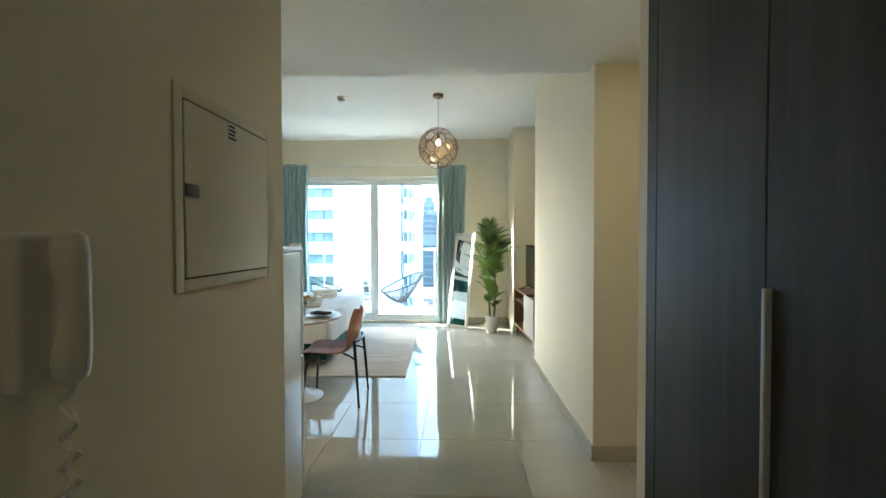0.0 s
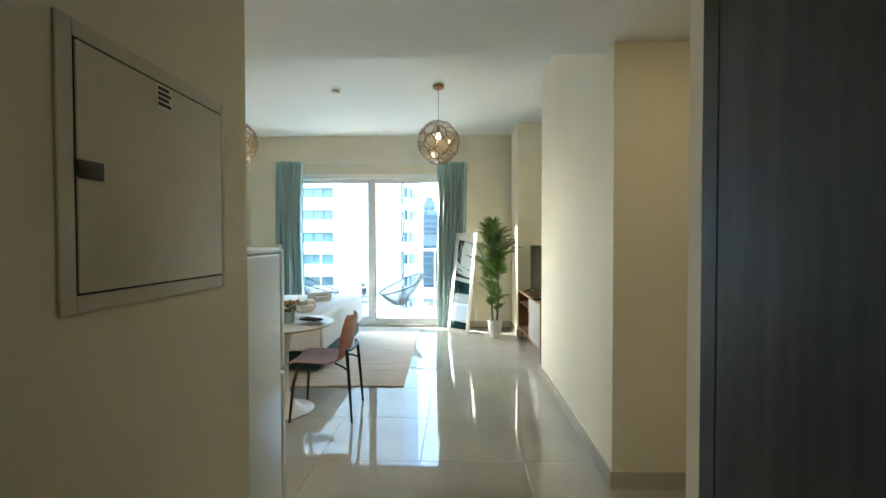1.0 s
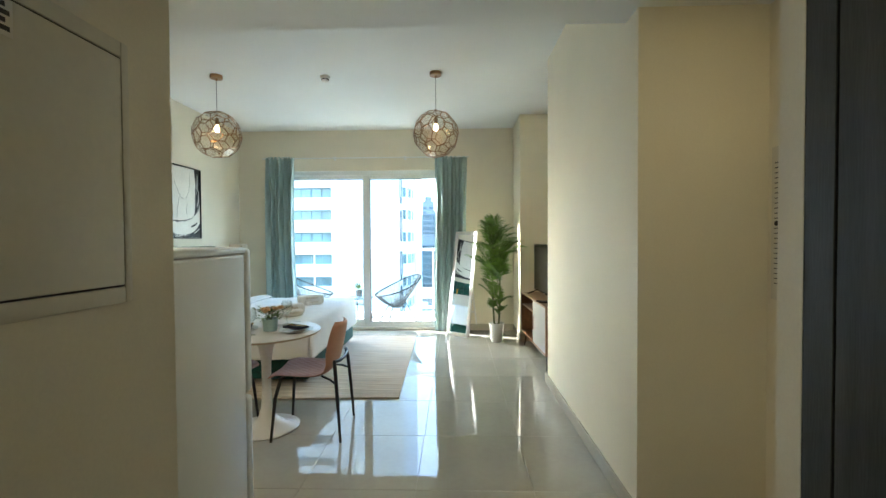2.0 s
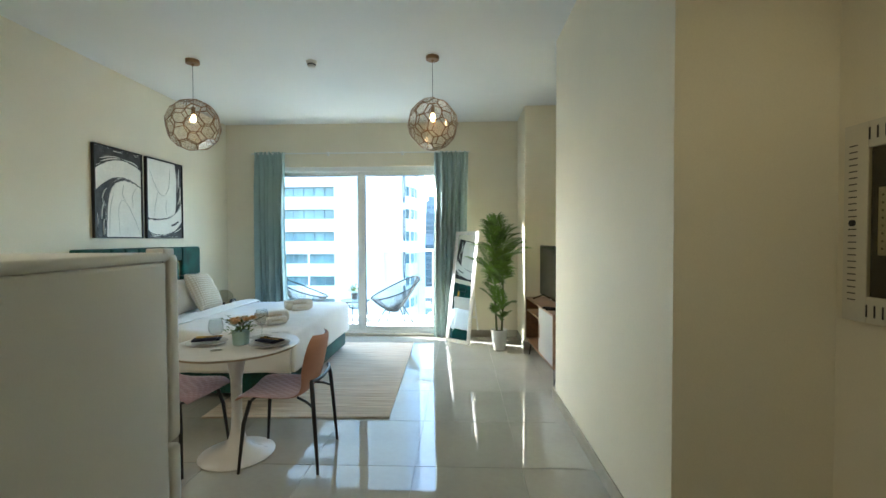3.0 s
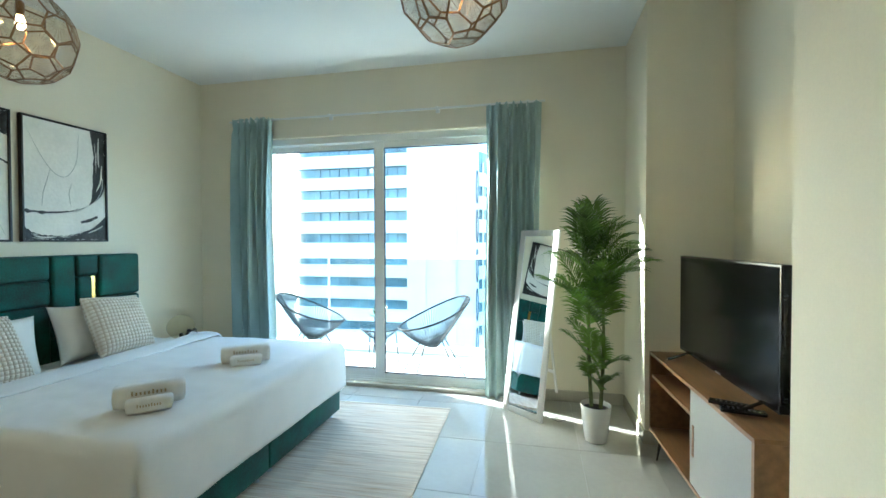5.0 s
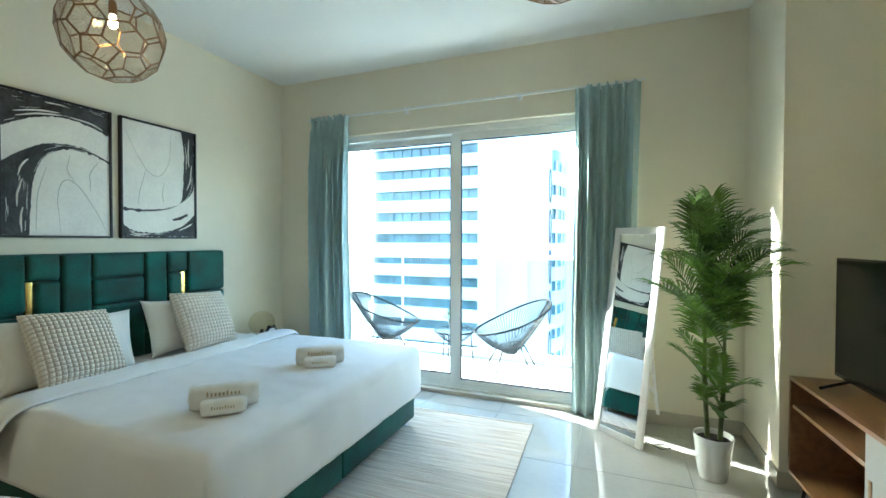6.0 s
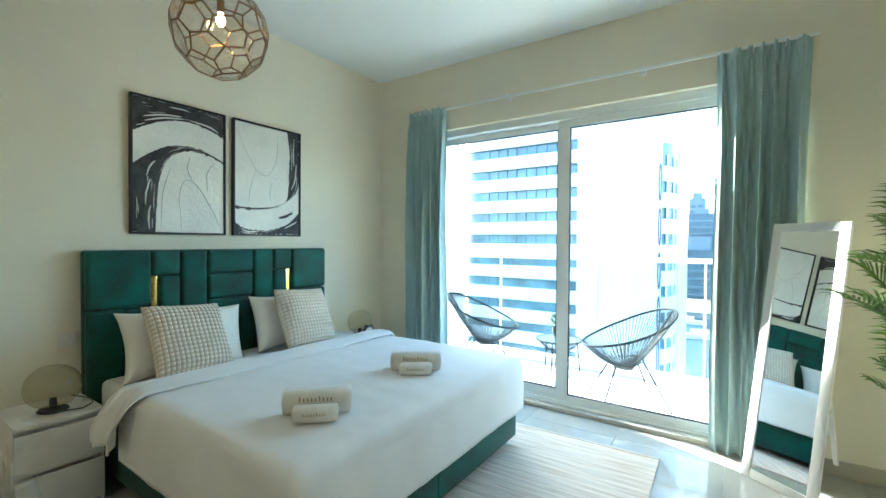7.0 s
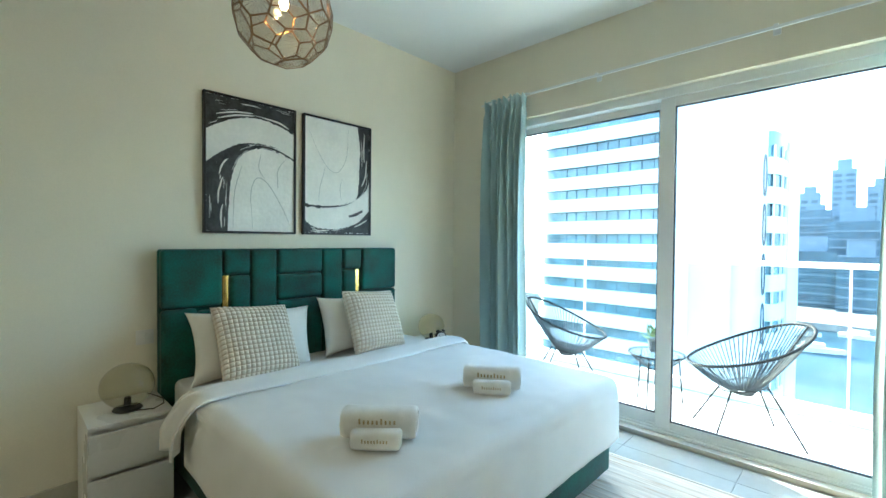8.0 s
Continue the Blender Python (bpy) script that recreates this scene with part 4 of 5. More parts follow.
picture(7.762, 8.388, 1.465, 2.378,
        [([(0, 1), (0.5, 1), (1, 1)], [(0, 0.74), (0.12, 0.79), (0.3, 0.85), (0.55, 0.885), (0.8, 0.86), (1, 0.81)]),
         ([(0, 0.5), (0.15, 0.585), (0.35, 0.665), (0.58, 0.69), (0.8, 0.67), (1, 0.605)], [(0.22, 0.02), (0.24, 0.25), (0.27, 0.42), (0.36, 0.57), (0.55, 0.65), (0.8, 0.645), (1, 0.59)]),
         ([(0, 0.5), (0, 0.25), (0, 0)], [(0.23, 0.45), (0.23, 0.2), (0.22, 0)])],
        [[(0.1, 0.86), (0.3, 0.9), (0.5, 0.915)], [(0.12, 0.83), (0.3, 0.875), (0.52, 0.9)], [(0.6, 0.9), (0.8, 0.885), (0.93, 0.85)], [(0.13, 0.42), (0.17, 0.5), (0.22, 0.54)], [(0.12, 0.2), (0.13, 0.3), (0.17, 0.4)], [(0.16, 0.02), (0.15, 0.12), (0.17, 0.2)]],
        [[(0.5, 0.02), (0.48, 0.3), (0.55, 0.42), (0.68, 0.38), (0.85, 0.2), (0.97, 0.03)], [(0.6, 0.62), (0.57, 0.5), (0.64, 0.42)], [(0.9, 0.6), (0.8, 0.5), (0.8, 0.35)], [(0.28, 0.02), (0.3, 0.3), (0.38, 0.5)]],
        "framed black and white abstract painting with sweeping arc")
picture(8.447, 9.068, 1.465, 2.378,
        [([(0.80, 1), (0.84, 0.8), (0.83, 0.6), (0.82, 0.45), (0.77, 0.32), (0.55, 0.245), (0.3, 0.22), (0, 0.225)], [(1, 1), (1, 0.8), (1, 0.62), (0.98, 0.46), (0.85, 0.35), (0.6, 0.27), (0.3, 0.24), (0, 0.25)]),
         ([(0, 0.11), (0.1, 0.06), (0.3, 0.035), (0.55, 0.045), (0.8, 0.1), (1, 0.22)], [(0, 0), (0.1, 0), (0.3, 0), (0.55, 0), (0.8, 0), (1, 0)]),
         ([(0.65, 0.165), (0.75, 0.185), (0.88, 0.225)], [(0.67, 0.15), (0.78, 0.165), (0.89, 0.205)])],
        [[(0.91, 0.95), (0.9, 0.8), (0.91, 0.68)], [(0.95, 0.7), (0.93, 0.55), (0.87, 0.45)], [(0.1, 0.035), (0.2, 0.02), (0.35, 0.025)], [(0.75, 0.06), (0.88, 0.1), (0.95, 0.13)], [(0.4, 0.228), (0.6, 0.25), (0.75, 0.3)]],
        [[(0.05, 0.9), (0.2, 0.7), (0.35, 0.57), (0.5, 0.56), (0.62, 0.7), (0.65, 0.95)], [(0.3, 0.6), (0.22, 0.4), (0.2, 0.28)], [(0.55, 0.5), (0.52, 0.4), (0.54, 0.3)]],
        "framed black and white abstract painting with curved edge")


# ---- ceiling fittings ----
def pendant(x, y, zc, r, rot, label):
    pl = thing("pendant_lamp", label, "pendant lamp", (x, y, zc), "pendant lamps")
    ico = bmesh.new()
    bmesh.ops.create_icosphere(ico, subdivisions=2, radius=1.0)
    rnd = random.Random(int(rot))
    turn = Euler((0.35, 0.2, radians(rot))).to_matrix()
    for v in ico.verts:
        v.co = (v.co + Vector((rnd.uniform(-1, 1), rnd.uniform(-1, 1), rnd.uniform(-1, 1))) * 0.13).normalized()
    cen = {f: None for f in ico.faces}
    for f in ico.faces:
        c = turn @ f.calc_center_median().normalized()
        cen[f] = Vector((c.x * r, c.y * r, c.z * r * 1.03))
    for e in ico.edges:
        a, b = (cen[f] for f in e.link_faces)
        mid = ((a + b) / 2).normalized()
        d = (b - a).normalized()
        s_ = d.cross(mid).normalized()
        bm = bmesh.new()
        hw, ht = 0.0045, 0.0018
        ends = []
        for p in (a, b):
            ends.append([bm.verts.new(p + s_ * hw * q + mid * ht * k) for q, k in ((-1, -1), (1, -1), (1, 1), (-1, 1))])
        for k in range(4):
            bm.faces.new((ends[0][k], ends[0][(k + 1) % 4], ends[1][(k + 1) % 4], ends[1][k]))
        part("frame_bar", bm, COPPER, pl, smooth=False)
    etching = bmesh.new()
    for v in ico.verts:
        ring = [cen[f] for f in v.link_faces]
        c = sum(ring, Vector()) / len(ring)
        nrm = c.normalized()
        ring.sort(key=lambda p: math.atan2((p - c).dot(nrm.cross(Vector((0.31, 0.5, 0.77))).normalized()), (p - c).dot(nrm.cross(nrm.cross(Vector((0.31, 0.5, 0.77)))).normalized())))
        apex = c + (ring[0] - c) * rnd.uniform(0.0, 0.7) + nrm * 0.001
        for k in range(len(ring)):
            p, q = ring[k], ring[(k + 1) % len(ring)]
            for t in (0.0, 0.33, 0.66):
                tube([p.lerp(q, t) * 0.995, p.lerp(q, t).lerp(apex, 0.72) * 0.995], 0.0006, 3, bm=etching)
        pane = bmesh.new()
        pane.faces.new([pane.verts.new(p * 0.985) for p in ring])
        bmesh.ops.solidify(pane, geom=pane.faces[:], thickness=0.0015)
        part("facet_pane", pane, FACET, pl, "thin amber-tinted facet", False)
    ico.free()
    tagged(part("facet_etching", etching, COPPER, pl, "fine etched brass rays in the facets", False), kind="stuff")
    part("bulb", lathe([(0, -0.026), (0.012, -0.023), (0.021, -0.008), (0.022, 0.006), (0.018, 0.022), (0.013, 0.04), (0.012, 0.055), (0, 0.055)], 20, at=(0, 0, 0.055)), BULB, pl, "glowing warm bulb")
    part("socket", lathe([(0, 0.10), (0.017, 0.10), (0.019, 0.11), (0.019, 0.165), (0.012, 0.175), (0, 0.176)], 18), COPPER, pl, "brass lamp socket")
    part("cable", tube([(0, 0, 0.17), (0.0, 0, H - zc - 0.02)], 0.0025, 6), BLACK, pl)
    part("ceiling_rose", lathe([(0, H - zc), (0.062, H - zc), (0.062, H - zc - 0.03), (0.058, H - zc - 0.034), (0.012, H - zc - 0.036), (0.008, H - zc - 0.055), (0, H - zc - 0.055)], 32), COPPER, pl, "round brass ceiling rose")


pendant(-0.21, 7.88, 2.53, 0.238, 20, "geometric brass wire globe pendant with glowing bulb")
pendant(-2.51, 7.855, 2.545, 0.24, 75, "geometric brass wire globe pendant hanging over the bed")
sd = thing("smoke_detector", "small white round smoke detector on the ceiling", "smoke detector", (-1.385, 7.94, H))
part("base", lathe([(0, 0), (0.052, 0), (0.052, -0.012), (0.046, -0.02), (0, -0.02)], 28), PLASTIC, sd)
part("sensor_head", lathe([(0.036, -0.02), (0.04, -0.034), (0.034, -0.05), (0.02, -0.056), (0, -0.056)], 28), PLASTIC, sd)
part("sensor_grille", lathe([(0.0385, -0.027), (0.041, -0.03), (0.041, -0.036), (0.0385, -0.039)], 28), RUBBER, sd)

# wall switch and socket
sw = thing("light_switch", "white plastic double light switch beside the headboard", "light switch", (XW, 7.45, 0.838))
part("plate", box(0, 0.009, -0.045, 0.045, -0.043, 0.043, 0.003), PLASTIC, sw)
for k in (-1, 1):
    part("rocker", box(0.008, 0.013, k * 0.018 - 0.016, k * 0.018 + 0.016, -0.028, 0.028, 0.002), PLASTIC, sw)
so = thing("wall_socket", "small white wall socket beside the curtain", "socket", (-3.0, YN, 1.36))
part("plate", box(-0.03, 0.03, -0.009, 0, -0.04, 0.04, 0.003), PLASTIC, so)
part("rocker", box(-0.012, 0.012, -0.013, -0.008, -0.02, 0.02, 0.002), PLASTIC, so)


# ---- mirror, palm and television corner ----
def build_mirror():
    bl, br = Vector((-0.16, 9.85, 0)), Vector((0.165, 9.605, 0))
    across = (br - bl)
    W = across.length
    ang = math.degrees(math.atan2(across.y, across.x))
    lean, L = 0.25, 1.575
    mm = Matrix.Translation(bl) @ pose(0, 0, 0, 0, 0, ang) @ pose(0, 0, 0, -math.degrees(math.asin(lean / L)), 0, 0)
    m = thing("floor_mirror", "tall white-framed mirror leaning on an easel leg", "mirror", mm)
    f, d = 0.052, 0.022
    bm = box(0, f, 0, d, 0, L, 0.004)
    add_box(bm, W - f, W, 0, d, 0, L, 0.004)
    add_box(bm, f, W - f, 0, d, 0, f, 0.004)
    add_box(bm, f, W - f, 0, d, L - f, L, 0.004)
    part("mirror_frame", bm, WHITE_LACQ, m, "white painted wooden frame")
    part("backing", box(f * 0.7, W - f * 0.7, 0.013, 0.019, f * 0.7, L - f * 0.7), WHITE_LACQ, m, smooth=False)
    part("mirror_glass", box(f, W - f, 0.008, 0.0125, f, L - f), MIRROR, m, "silvered mirror glass", False)
    bm = bmesh.new()
    s_ = math.tan(math.asin(lean / L))
    for x in (W * 0.32, W * 0.68):
        add_box(bm, x - 0.012, x + 0.012, 0.024, 0.038, 0.12, 1.15, 0.002, 1)
    add_box(bm, W * 0.32, W * 0.68, 0.026, 0.036, 0.3, 0.33)
    leg = part("easel_leg", bm, WHITE_LACQ, m, "white easel leg behind the mirror")
    leg.matrix_local = pose(0, 0.02, 1.15, 20, 0, 0) @ pose(0, -0.024, -1.15)
    solid("mirror_cable", tube([(0.25, 9.72, 0.004), (0.31, 9.76, 0.004), (0.36, 9.71, 0.004), (0.3, 9.67, 0.004), (0.2, 9.75, 0.004)], 0.003, 6), BLACK, "thin dark cable coiled on the floor tiles", "cable")


def frond(base, heading, rise, length, droop, seed, width=0.17, n=21):
    """An arching rib with two rows of narrow, folded, drooping leaflets."""
    rnd = random.Random(seed)
    pts, d = [], Vector((math.cos(heading) * math.cos(rise), math.sin(heading) * math.cos(rise), math.sin(rise)))
    p = Vector(base)
    steps = 16
    sway = Vector((-math.sin(heading), math.cos(heading), 0)) * rnd.uniform(-0.5, 0.5)
    for k in range(steps + 1):
        pts.append(p.copy())
        p = p + d * length / steps
        d = (d + Vector((0, 0, -droop / steps * (0.3 + 1.4 * k / steps))) + sway / steps).normalized()
    bm = tube(pts, 0.0045, 5, taper=[1 - 0.8 * k / steps for k in range(steps + 1)])
    for k in range(n):
        s_ = 0.16 + 0.84 * k / (n - 1)
        q = s_ * steps
        i = min(steps - 1, int(q))
        c = pts[i].lerp(pts[i + 1], q - i)
        t = (pts[i + 1] - pts[i]).normalized()
        side = t.cross(Vector((0, 0, 1)))
        side = side.normalized() if side.length > 0.05 else Vector((-math.sin(heading), math.cos(heading), 0))
        up = side.cross(t).normalized()
        ln = width * (0.35 + 0.75 * math.sin(math.pi * (0.14 + 0.72 * s_))) * rnd.uniform(0.88, 1.1)
        for sg in (-1, 1):
            v = (side * sg * (1.0 - 0.35 * s_) + t * (0.42 + 0.75 * s_ * s_) + up * rnd.uniform(0.15, 0.38)).normalized()
            c1 = c + v * ln * 0.42
            c2 = c1 + (v + Vector((0, 0, -0.25))).normalized() * ln * 0.33
            tip = c2 + (v + Vector((0, 0, -0.7))).normalized() * ln * 0.28
            w = v.cross(up).normalized() * 0.0078 * (1.1 - 0.3 * s_)
            rows = []
            for pc, f in ((c, 0.35), (c1, 1.0), (c2, 0.75)):
                rows.append([bm.verts.new(pc - w * f), bm.verts.new(pc + up * 0.0035 * f), bm.verts.new(pc + w * f)])
            e = bm.verts.new(tip)
            for ra, rb in zip(rows, rows[1:]):
                bm.faces.new((ra[0], ra[1], rb[1], rb[0]))
                bm.faces.new((ra[1], ra[2], rb[2], rb[1]))
            bm.faces.new((rows[2][0], rows[2][1], e))
            bm.faces.new((rows[2][1], rows[2][2], e))
    return bm


def build_palm():
    px, py = 0.553, 9.395
    pt = thing("potted_palm", "tall artificial areca palm in a white pot", "potted palm", (px, py, 0))
    part("pot", lathe([(0, 0), (0.066, 0), (0.076, 0.006), (0.086, 0.06), (0.103, 0.22), (0.109, 0.262), (0.106, 0.268), (0.098, 0.262), (0.094, 0.235), (0, 0.235)], 40), CHINA, pt, "glossy white ceramic pot")
    part("soil", lathe([(0.0945, 0.236), (0.05, 0.243), (0, 0.246)], 24), SOIL, pt, "dark soil")
    rnd = random.Random(21)
    stems = []
    for (bx, by), (tx, ty, tz), bow in (((-0.028, 0.01), (-0.035, 0.0, 1.34), -0.02), ((0.032, -0.015), (0.03, -0.02, 1.24), 0.018)):
        pts = [Vector((bx + (tx - bx) * f + bow * math.sin(math.pi * f), by + (ty - by) * f + 0.008 * math.cos(4 * f), 0.235 + (tz - 0.235) * f)) for f in (q / 12 for q in range(13))]
        stem = part("stem", tube(pts, 0.0125, 10, taper=[1.15 - 0.6 * q / 12 + 0.06 * (q % 2) for q in range(13)]), STEM, pt, "ringed green-brown palm stem")
        stems.append((pts, tz))
    # height on the stem, heading, rise, length, droop; leaflets shrink on the low tufts
    tufts = [(0.36, 215, 58, 0.15, 0.8), (0.40, 300, 60, 0.14, 0.9), (0.43, 185, 62, 0.20, 0.8), (0.46, 250, 62, 0.20, 0.9), (0.50, 200, 66, 0.23, 0.8), (0.53, 312, 50, 0.21, 0.9), (0.56, 222, 68, 0.24, 0.8), (0.60, 190, 62, 0.26, 0.8), (0.64, 280, 66, 0.26, 0.9), (0.66, 160, 66, 0.24, 0.8)]
    crown = [(0.86, 202, 42, 0.62, 0.7), (0.90, 235, 70, 0.36, 1.0), (0.88, 208, 66, 0.44, 1.0), (0.96, 282, 72, 0.38, 1.0), (1.00, 318, 62, 0.42, 1.1), (0.96, 120, 66, 0.38, 1.0),
             (1.00, 245, 72, 0.44, 1.1), (1.04, 172, 66, 0.42, 1.1), (1.06, 205, 72, 0.44, 1.0), (1.12, 325, 60, 0.44, 1.4), (1.12, 205, 70, 0.42, 1.1),
             (1.14, 60, 74, 0.32, 1.0), (1.10, 318, 52, 0.46, 1.2), (1.18, 340, 66, 0.42, 1.35), (1.20, 185, 58, 0.46, 1.1), (1.30, 345, 66, 0.40, 1.2), (1.24, 330, 64, 0.40, 1.2), (1.24, 225, 76, 0.42, 0.9),
             (1.26, 205, 70, 0.44, 1.0), (1.30, 100, 80, 0.40, 0.5), (1.30, 200, 78, 0.38, 0.7), (1.31, 300, 83, 0.42, 0.4), (1.31, 20, 70, 0.36, 0.9), (1.27, 322, 62, 0.38, 1.2), (1.22, 342, 60, 0.38, 1.3)]
    for k, (z, head, rise, ln, droop) in enumerate(tufts + crown):
        z -= 0.10 if len(tufts) < k < len(tufts) + 18 else 0.0
        pts, tz = stems[(k + (head > 90 and head < 270)) % 2] if z < 1.2 else stems[0]
        f = min(11.99, (z - 0.235) / (tz - 0.235) * 12)
        p = pts[int(f)].lerp(pts[int(f) + 1], f - int(f))
        low = k < len(tufts)
        part("frond", frond(p, radians(head + rnd.uniform(-8, 8)), radians(rise + rnd.uniform(-5, 5)), ln * rnd.uniform(0.92, 1.06), droop, 100 + k, 0.10 if low else 0.175, 15 if low else 22), PALM, pt, "feathered green frond", False)


def build_cabinet():
    # near front corner and far front corner fix its turn
    far, near = Vector((0.875, 9.235)), Vector((0.93, 7.93))
    L = (far - near).length
    ang = math.degrees(math.atan2((far - near).y, (far - near).x)) - 90
    m = thing("tv_cabinet", "oak veneer television cabinet with white sliding door", "cabinet", pose(near.x, near.y, 0, 0, 0, ang))
    D, z0, z1, t = 0.40, 0.185, 0.715, 0.02
    part("top", box(0, D, 0, L, z1 - t, z1, 0.002), OAK, m)
    part("bottom", box(0, D, 0, L, z0, z0 + t, 0.002), OAK, m)
    part("side_panel", box(0.001, D, 0, t, z0 + t, z1 - t), OAK, m, smooth=False)
    part("side_panel", box(0.001, D, L - t, L, z0 + t, z1 - t), OAK, m, smooth=False)
    part("divider", box(0.03, D, 0.57, 0.57 + t, z0 + t, z1 - t), OAK, m, smooth=False)
    part("back_panel", box(D - 0.006, D, t, L - t, z0 + t, z1 - t), OAK, m, smooth=False)
    part("shelf", box(0.012, D - 0.01, 0.59, L - t, 0.545, 0.545 + t, 0.001), OAK, m)
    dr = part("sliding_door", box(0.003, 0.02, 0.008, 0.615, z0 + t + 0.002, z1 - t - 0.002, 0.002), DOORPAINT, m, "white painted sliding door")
    part("handle", box(-0.001, 0.004, 0.565, 0.585, 0.36, 0.52, 0.004), OAK, dr, "oak inset door pull")
    for y in (0.07, L - 0.07):
        for x in (0.04, D - 0.05):
            for dx, dy in ((0.03, 0.0), (0, 0.035 if y < 0.5 else -0.035)):
                part("hairpin_leg", tube([(x + dx, y + dy, z0), (x - 0.008, y, 0.012), (x - 0.01, y, 0.004)], 0.005, 7), BLACK, m, "black steel hairpin leg")
    return m, ang, near


def build_tv():
    m = thing("television", "black flat-screen television standing on the cabinet", "television", pose(1.055, 8.60, 0.715, 0, 0, 2.2))
    w, h = 1.08, 0.60
    part("body", box(0.008, 0.045, -w / 2, w / 2, 0.05, 0.05 + h, 0.006), TVB, m)
    part("bezel", box(0.0, 0.01, -w / 2, w / 2, 0.05, 0.05 + h, 0.003), TVB, m)
    part("screen", box(-0.002, 0.0, -w / 2 + 0.01, w / 2 - 0.01, 0.068, 0.05 + h - 0.01), SCREEN, m, "switched-off glossy dark screen", False)
    for y in (-0.42, 0.42):
        part("stand_foot", tube([(-0.11, y, 0.006), (0.02, y * 0.97, 0.06), (0.13, y, 0.006)], 0.008, 8), TVB, m, "black angled stand foot")
    part("sensor_bar", box(-0.003, 0.0, -0.03, 0.03, 0.052, 0.06, 0.001, 1), ALU, m)


def remote(x, y, rz, L=0.17):
    rm = thing("remote_control", "black plastic television remote lying on the cabinet", "remote control", pose(x, y, 0.716, 0, 0, rz), "remote controls")
    part("case", box(-0.022, 0.022, -L / 2, L / 2, 0, 0.017, 0.006, 3), TVB, rm)
    for i in range(3):
        for j in range(7):
            part("button", lathe([(0.004, 0.0165), (0.004, 0.019), (0, 0.0192)], 8, at=(-0.012 + 0.012 * i, -L / 2 + 0.025 + j * 0.019, 0)), RUBBER, rm)


def build_orchid():
    o = thing("orchid", "white orchid spray in a dark green box planter", "orchid", (1.17, 7.93, 0.715))
    part("planter", box(-0.055, 0.055, -0.05, 0.05, 0, 0.12, 0.006), STEM, o, "dark green square planter")
    rnd = random.Random(4)
    for sgn, tops in ((1, 0.62), (-1, 0.5)):
        pts = [(0, 0, 0.11), (0.01, 0.0, 0.3), (-0.02, 0.02 * sgn, tops - 0.06), (-0.06, 0.03 * sgn, tops)]
        part("stalk", tube(pts, 0.003, 6), STEM, o)
        for k in range(6):
            c = Vector((-0.03 - 0.02 * rnd.random(), 0.05 * sgn * rnd.random() + 0.02, tops - 0.05 * k - (0.08 if k > 2 else 0)))
            bm = bmesh.new()
            for q in range(5):
                a = q * 2 * math.pi / 5 + k
                u = Vector((0.25, math.cos(a), math.sin(a))).normalized()
                s_ = u.cross(Vector((1, 0, 0))).normalized()
                f = [c, c + u * 0.016 + s_ * 0.014, c + u * 0.033 + s_ * 0.009, c + u * 0.038, c + u * 0.033 - s_ * 0.009, c + u * 0.016 - s_ * 0.014]
                bm.faces.new([bm.verts.new(p + Vector((-0.006 * (i in (2, 3, 4)), 0, 0))) for i, p in enumerate(f)])
            part("blossom", bm, PETALW, o, "white orchid blossom")
    for k in range(5):
        a = k * 1.3
        bm = bmesh.new()
        c = Vector((0, 0, 0.115))
        u = Vector((math.cos(a), math.sin(a), 0.5))
        s_ = Vector((-math.sin(a), math.cos(a), 0))
        bm.faces.new([bm.verts.new(p) for p in (c, c + u * 0.06 + s_ * 0.02, c + u * 0.12, c + u * 0.06 - s_ * 0.02)])
        part("leaf", bm, PALM, o)


build_mirror()
build_palm()
build_cabinet()
build_tv()
remote(0.985, 8.27, 65)
remote(1.0, 8.19, 78)
build_orchid()


# ---- entrance hall ----
def build_wardrobe():
    x0, x1, y1 = 0.653, 1.27, 4.235
    w = thing("wardrobe", "tall built-in charcoal laminate wardrobe with long pulls", "wardrobe", (0, 0, 0))
    bm = box(x0 + 0.02, x1, 1.35, y1, 0, HL)
    part("carcass", bm, WOODDARK, w, smooth=False)
    part("end_stile", box(x0, x0 + 0.02, 4.168, y1, 0, HL, 0.0015, 1), WOODDARK, w)
    ys = [4.165, 3.672, 3.18, 2.69, 2.2, 1.71]
    for k, (b, a) in enumerate(zip(ys, ys[1:])):
        d = part("wardrobe_door", box(x0, x0 + 0.02, a + 0.0015, b - 0.0015, 0.08, HL - 0.01, 0.0015, 1), WOODDARK, w)
        if k % 2 == 1:
            part("handle", box(x0 - 0.014, x0 + 0.001, b - 0.02, b - 0.008, 0.55, 1.335, 0.002), PULL, d, "long satin aluminium pull")
    part("plinth", box(x0 + 0.018, x0 + 0.03, 1.35, 4.168, 0, 0.08), WOODDARK, w, smooth=False)


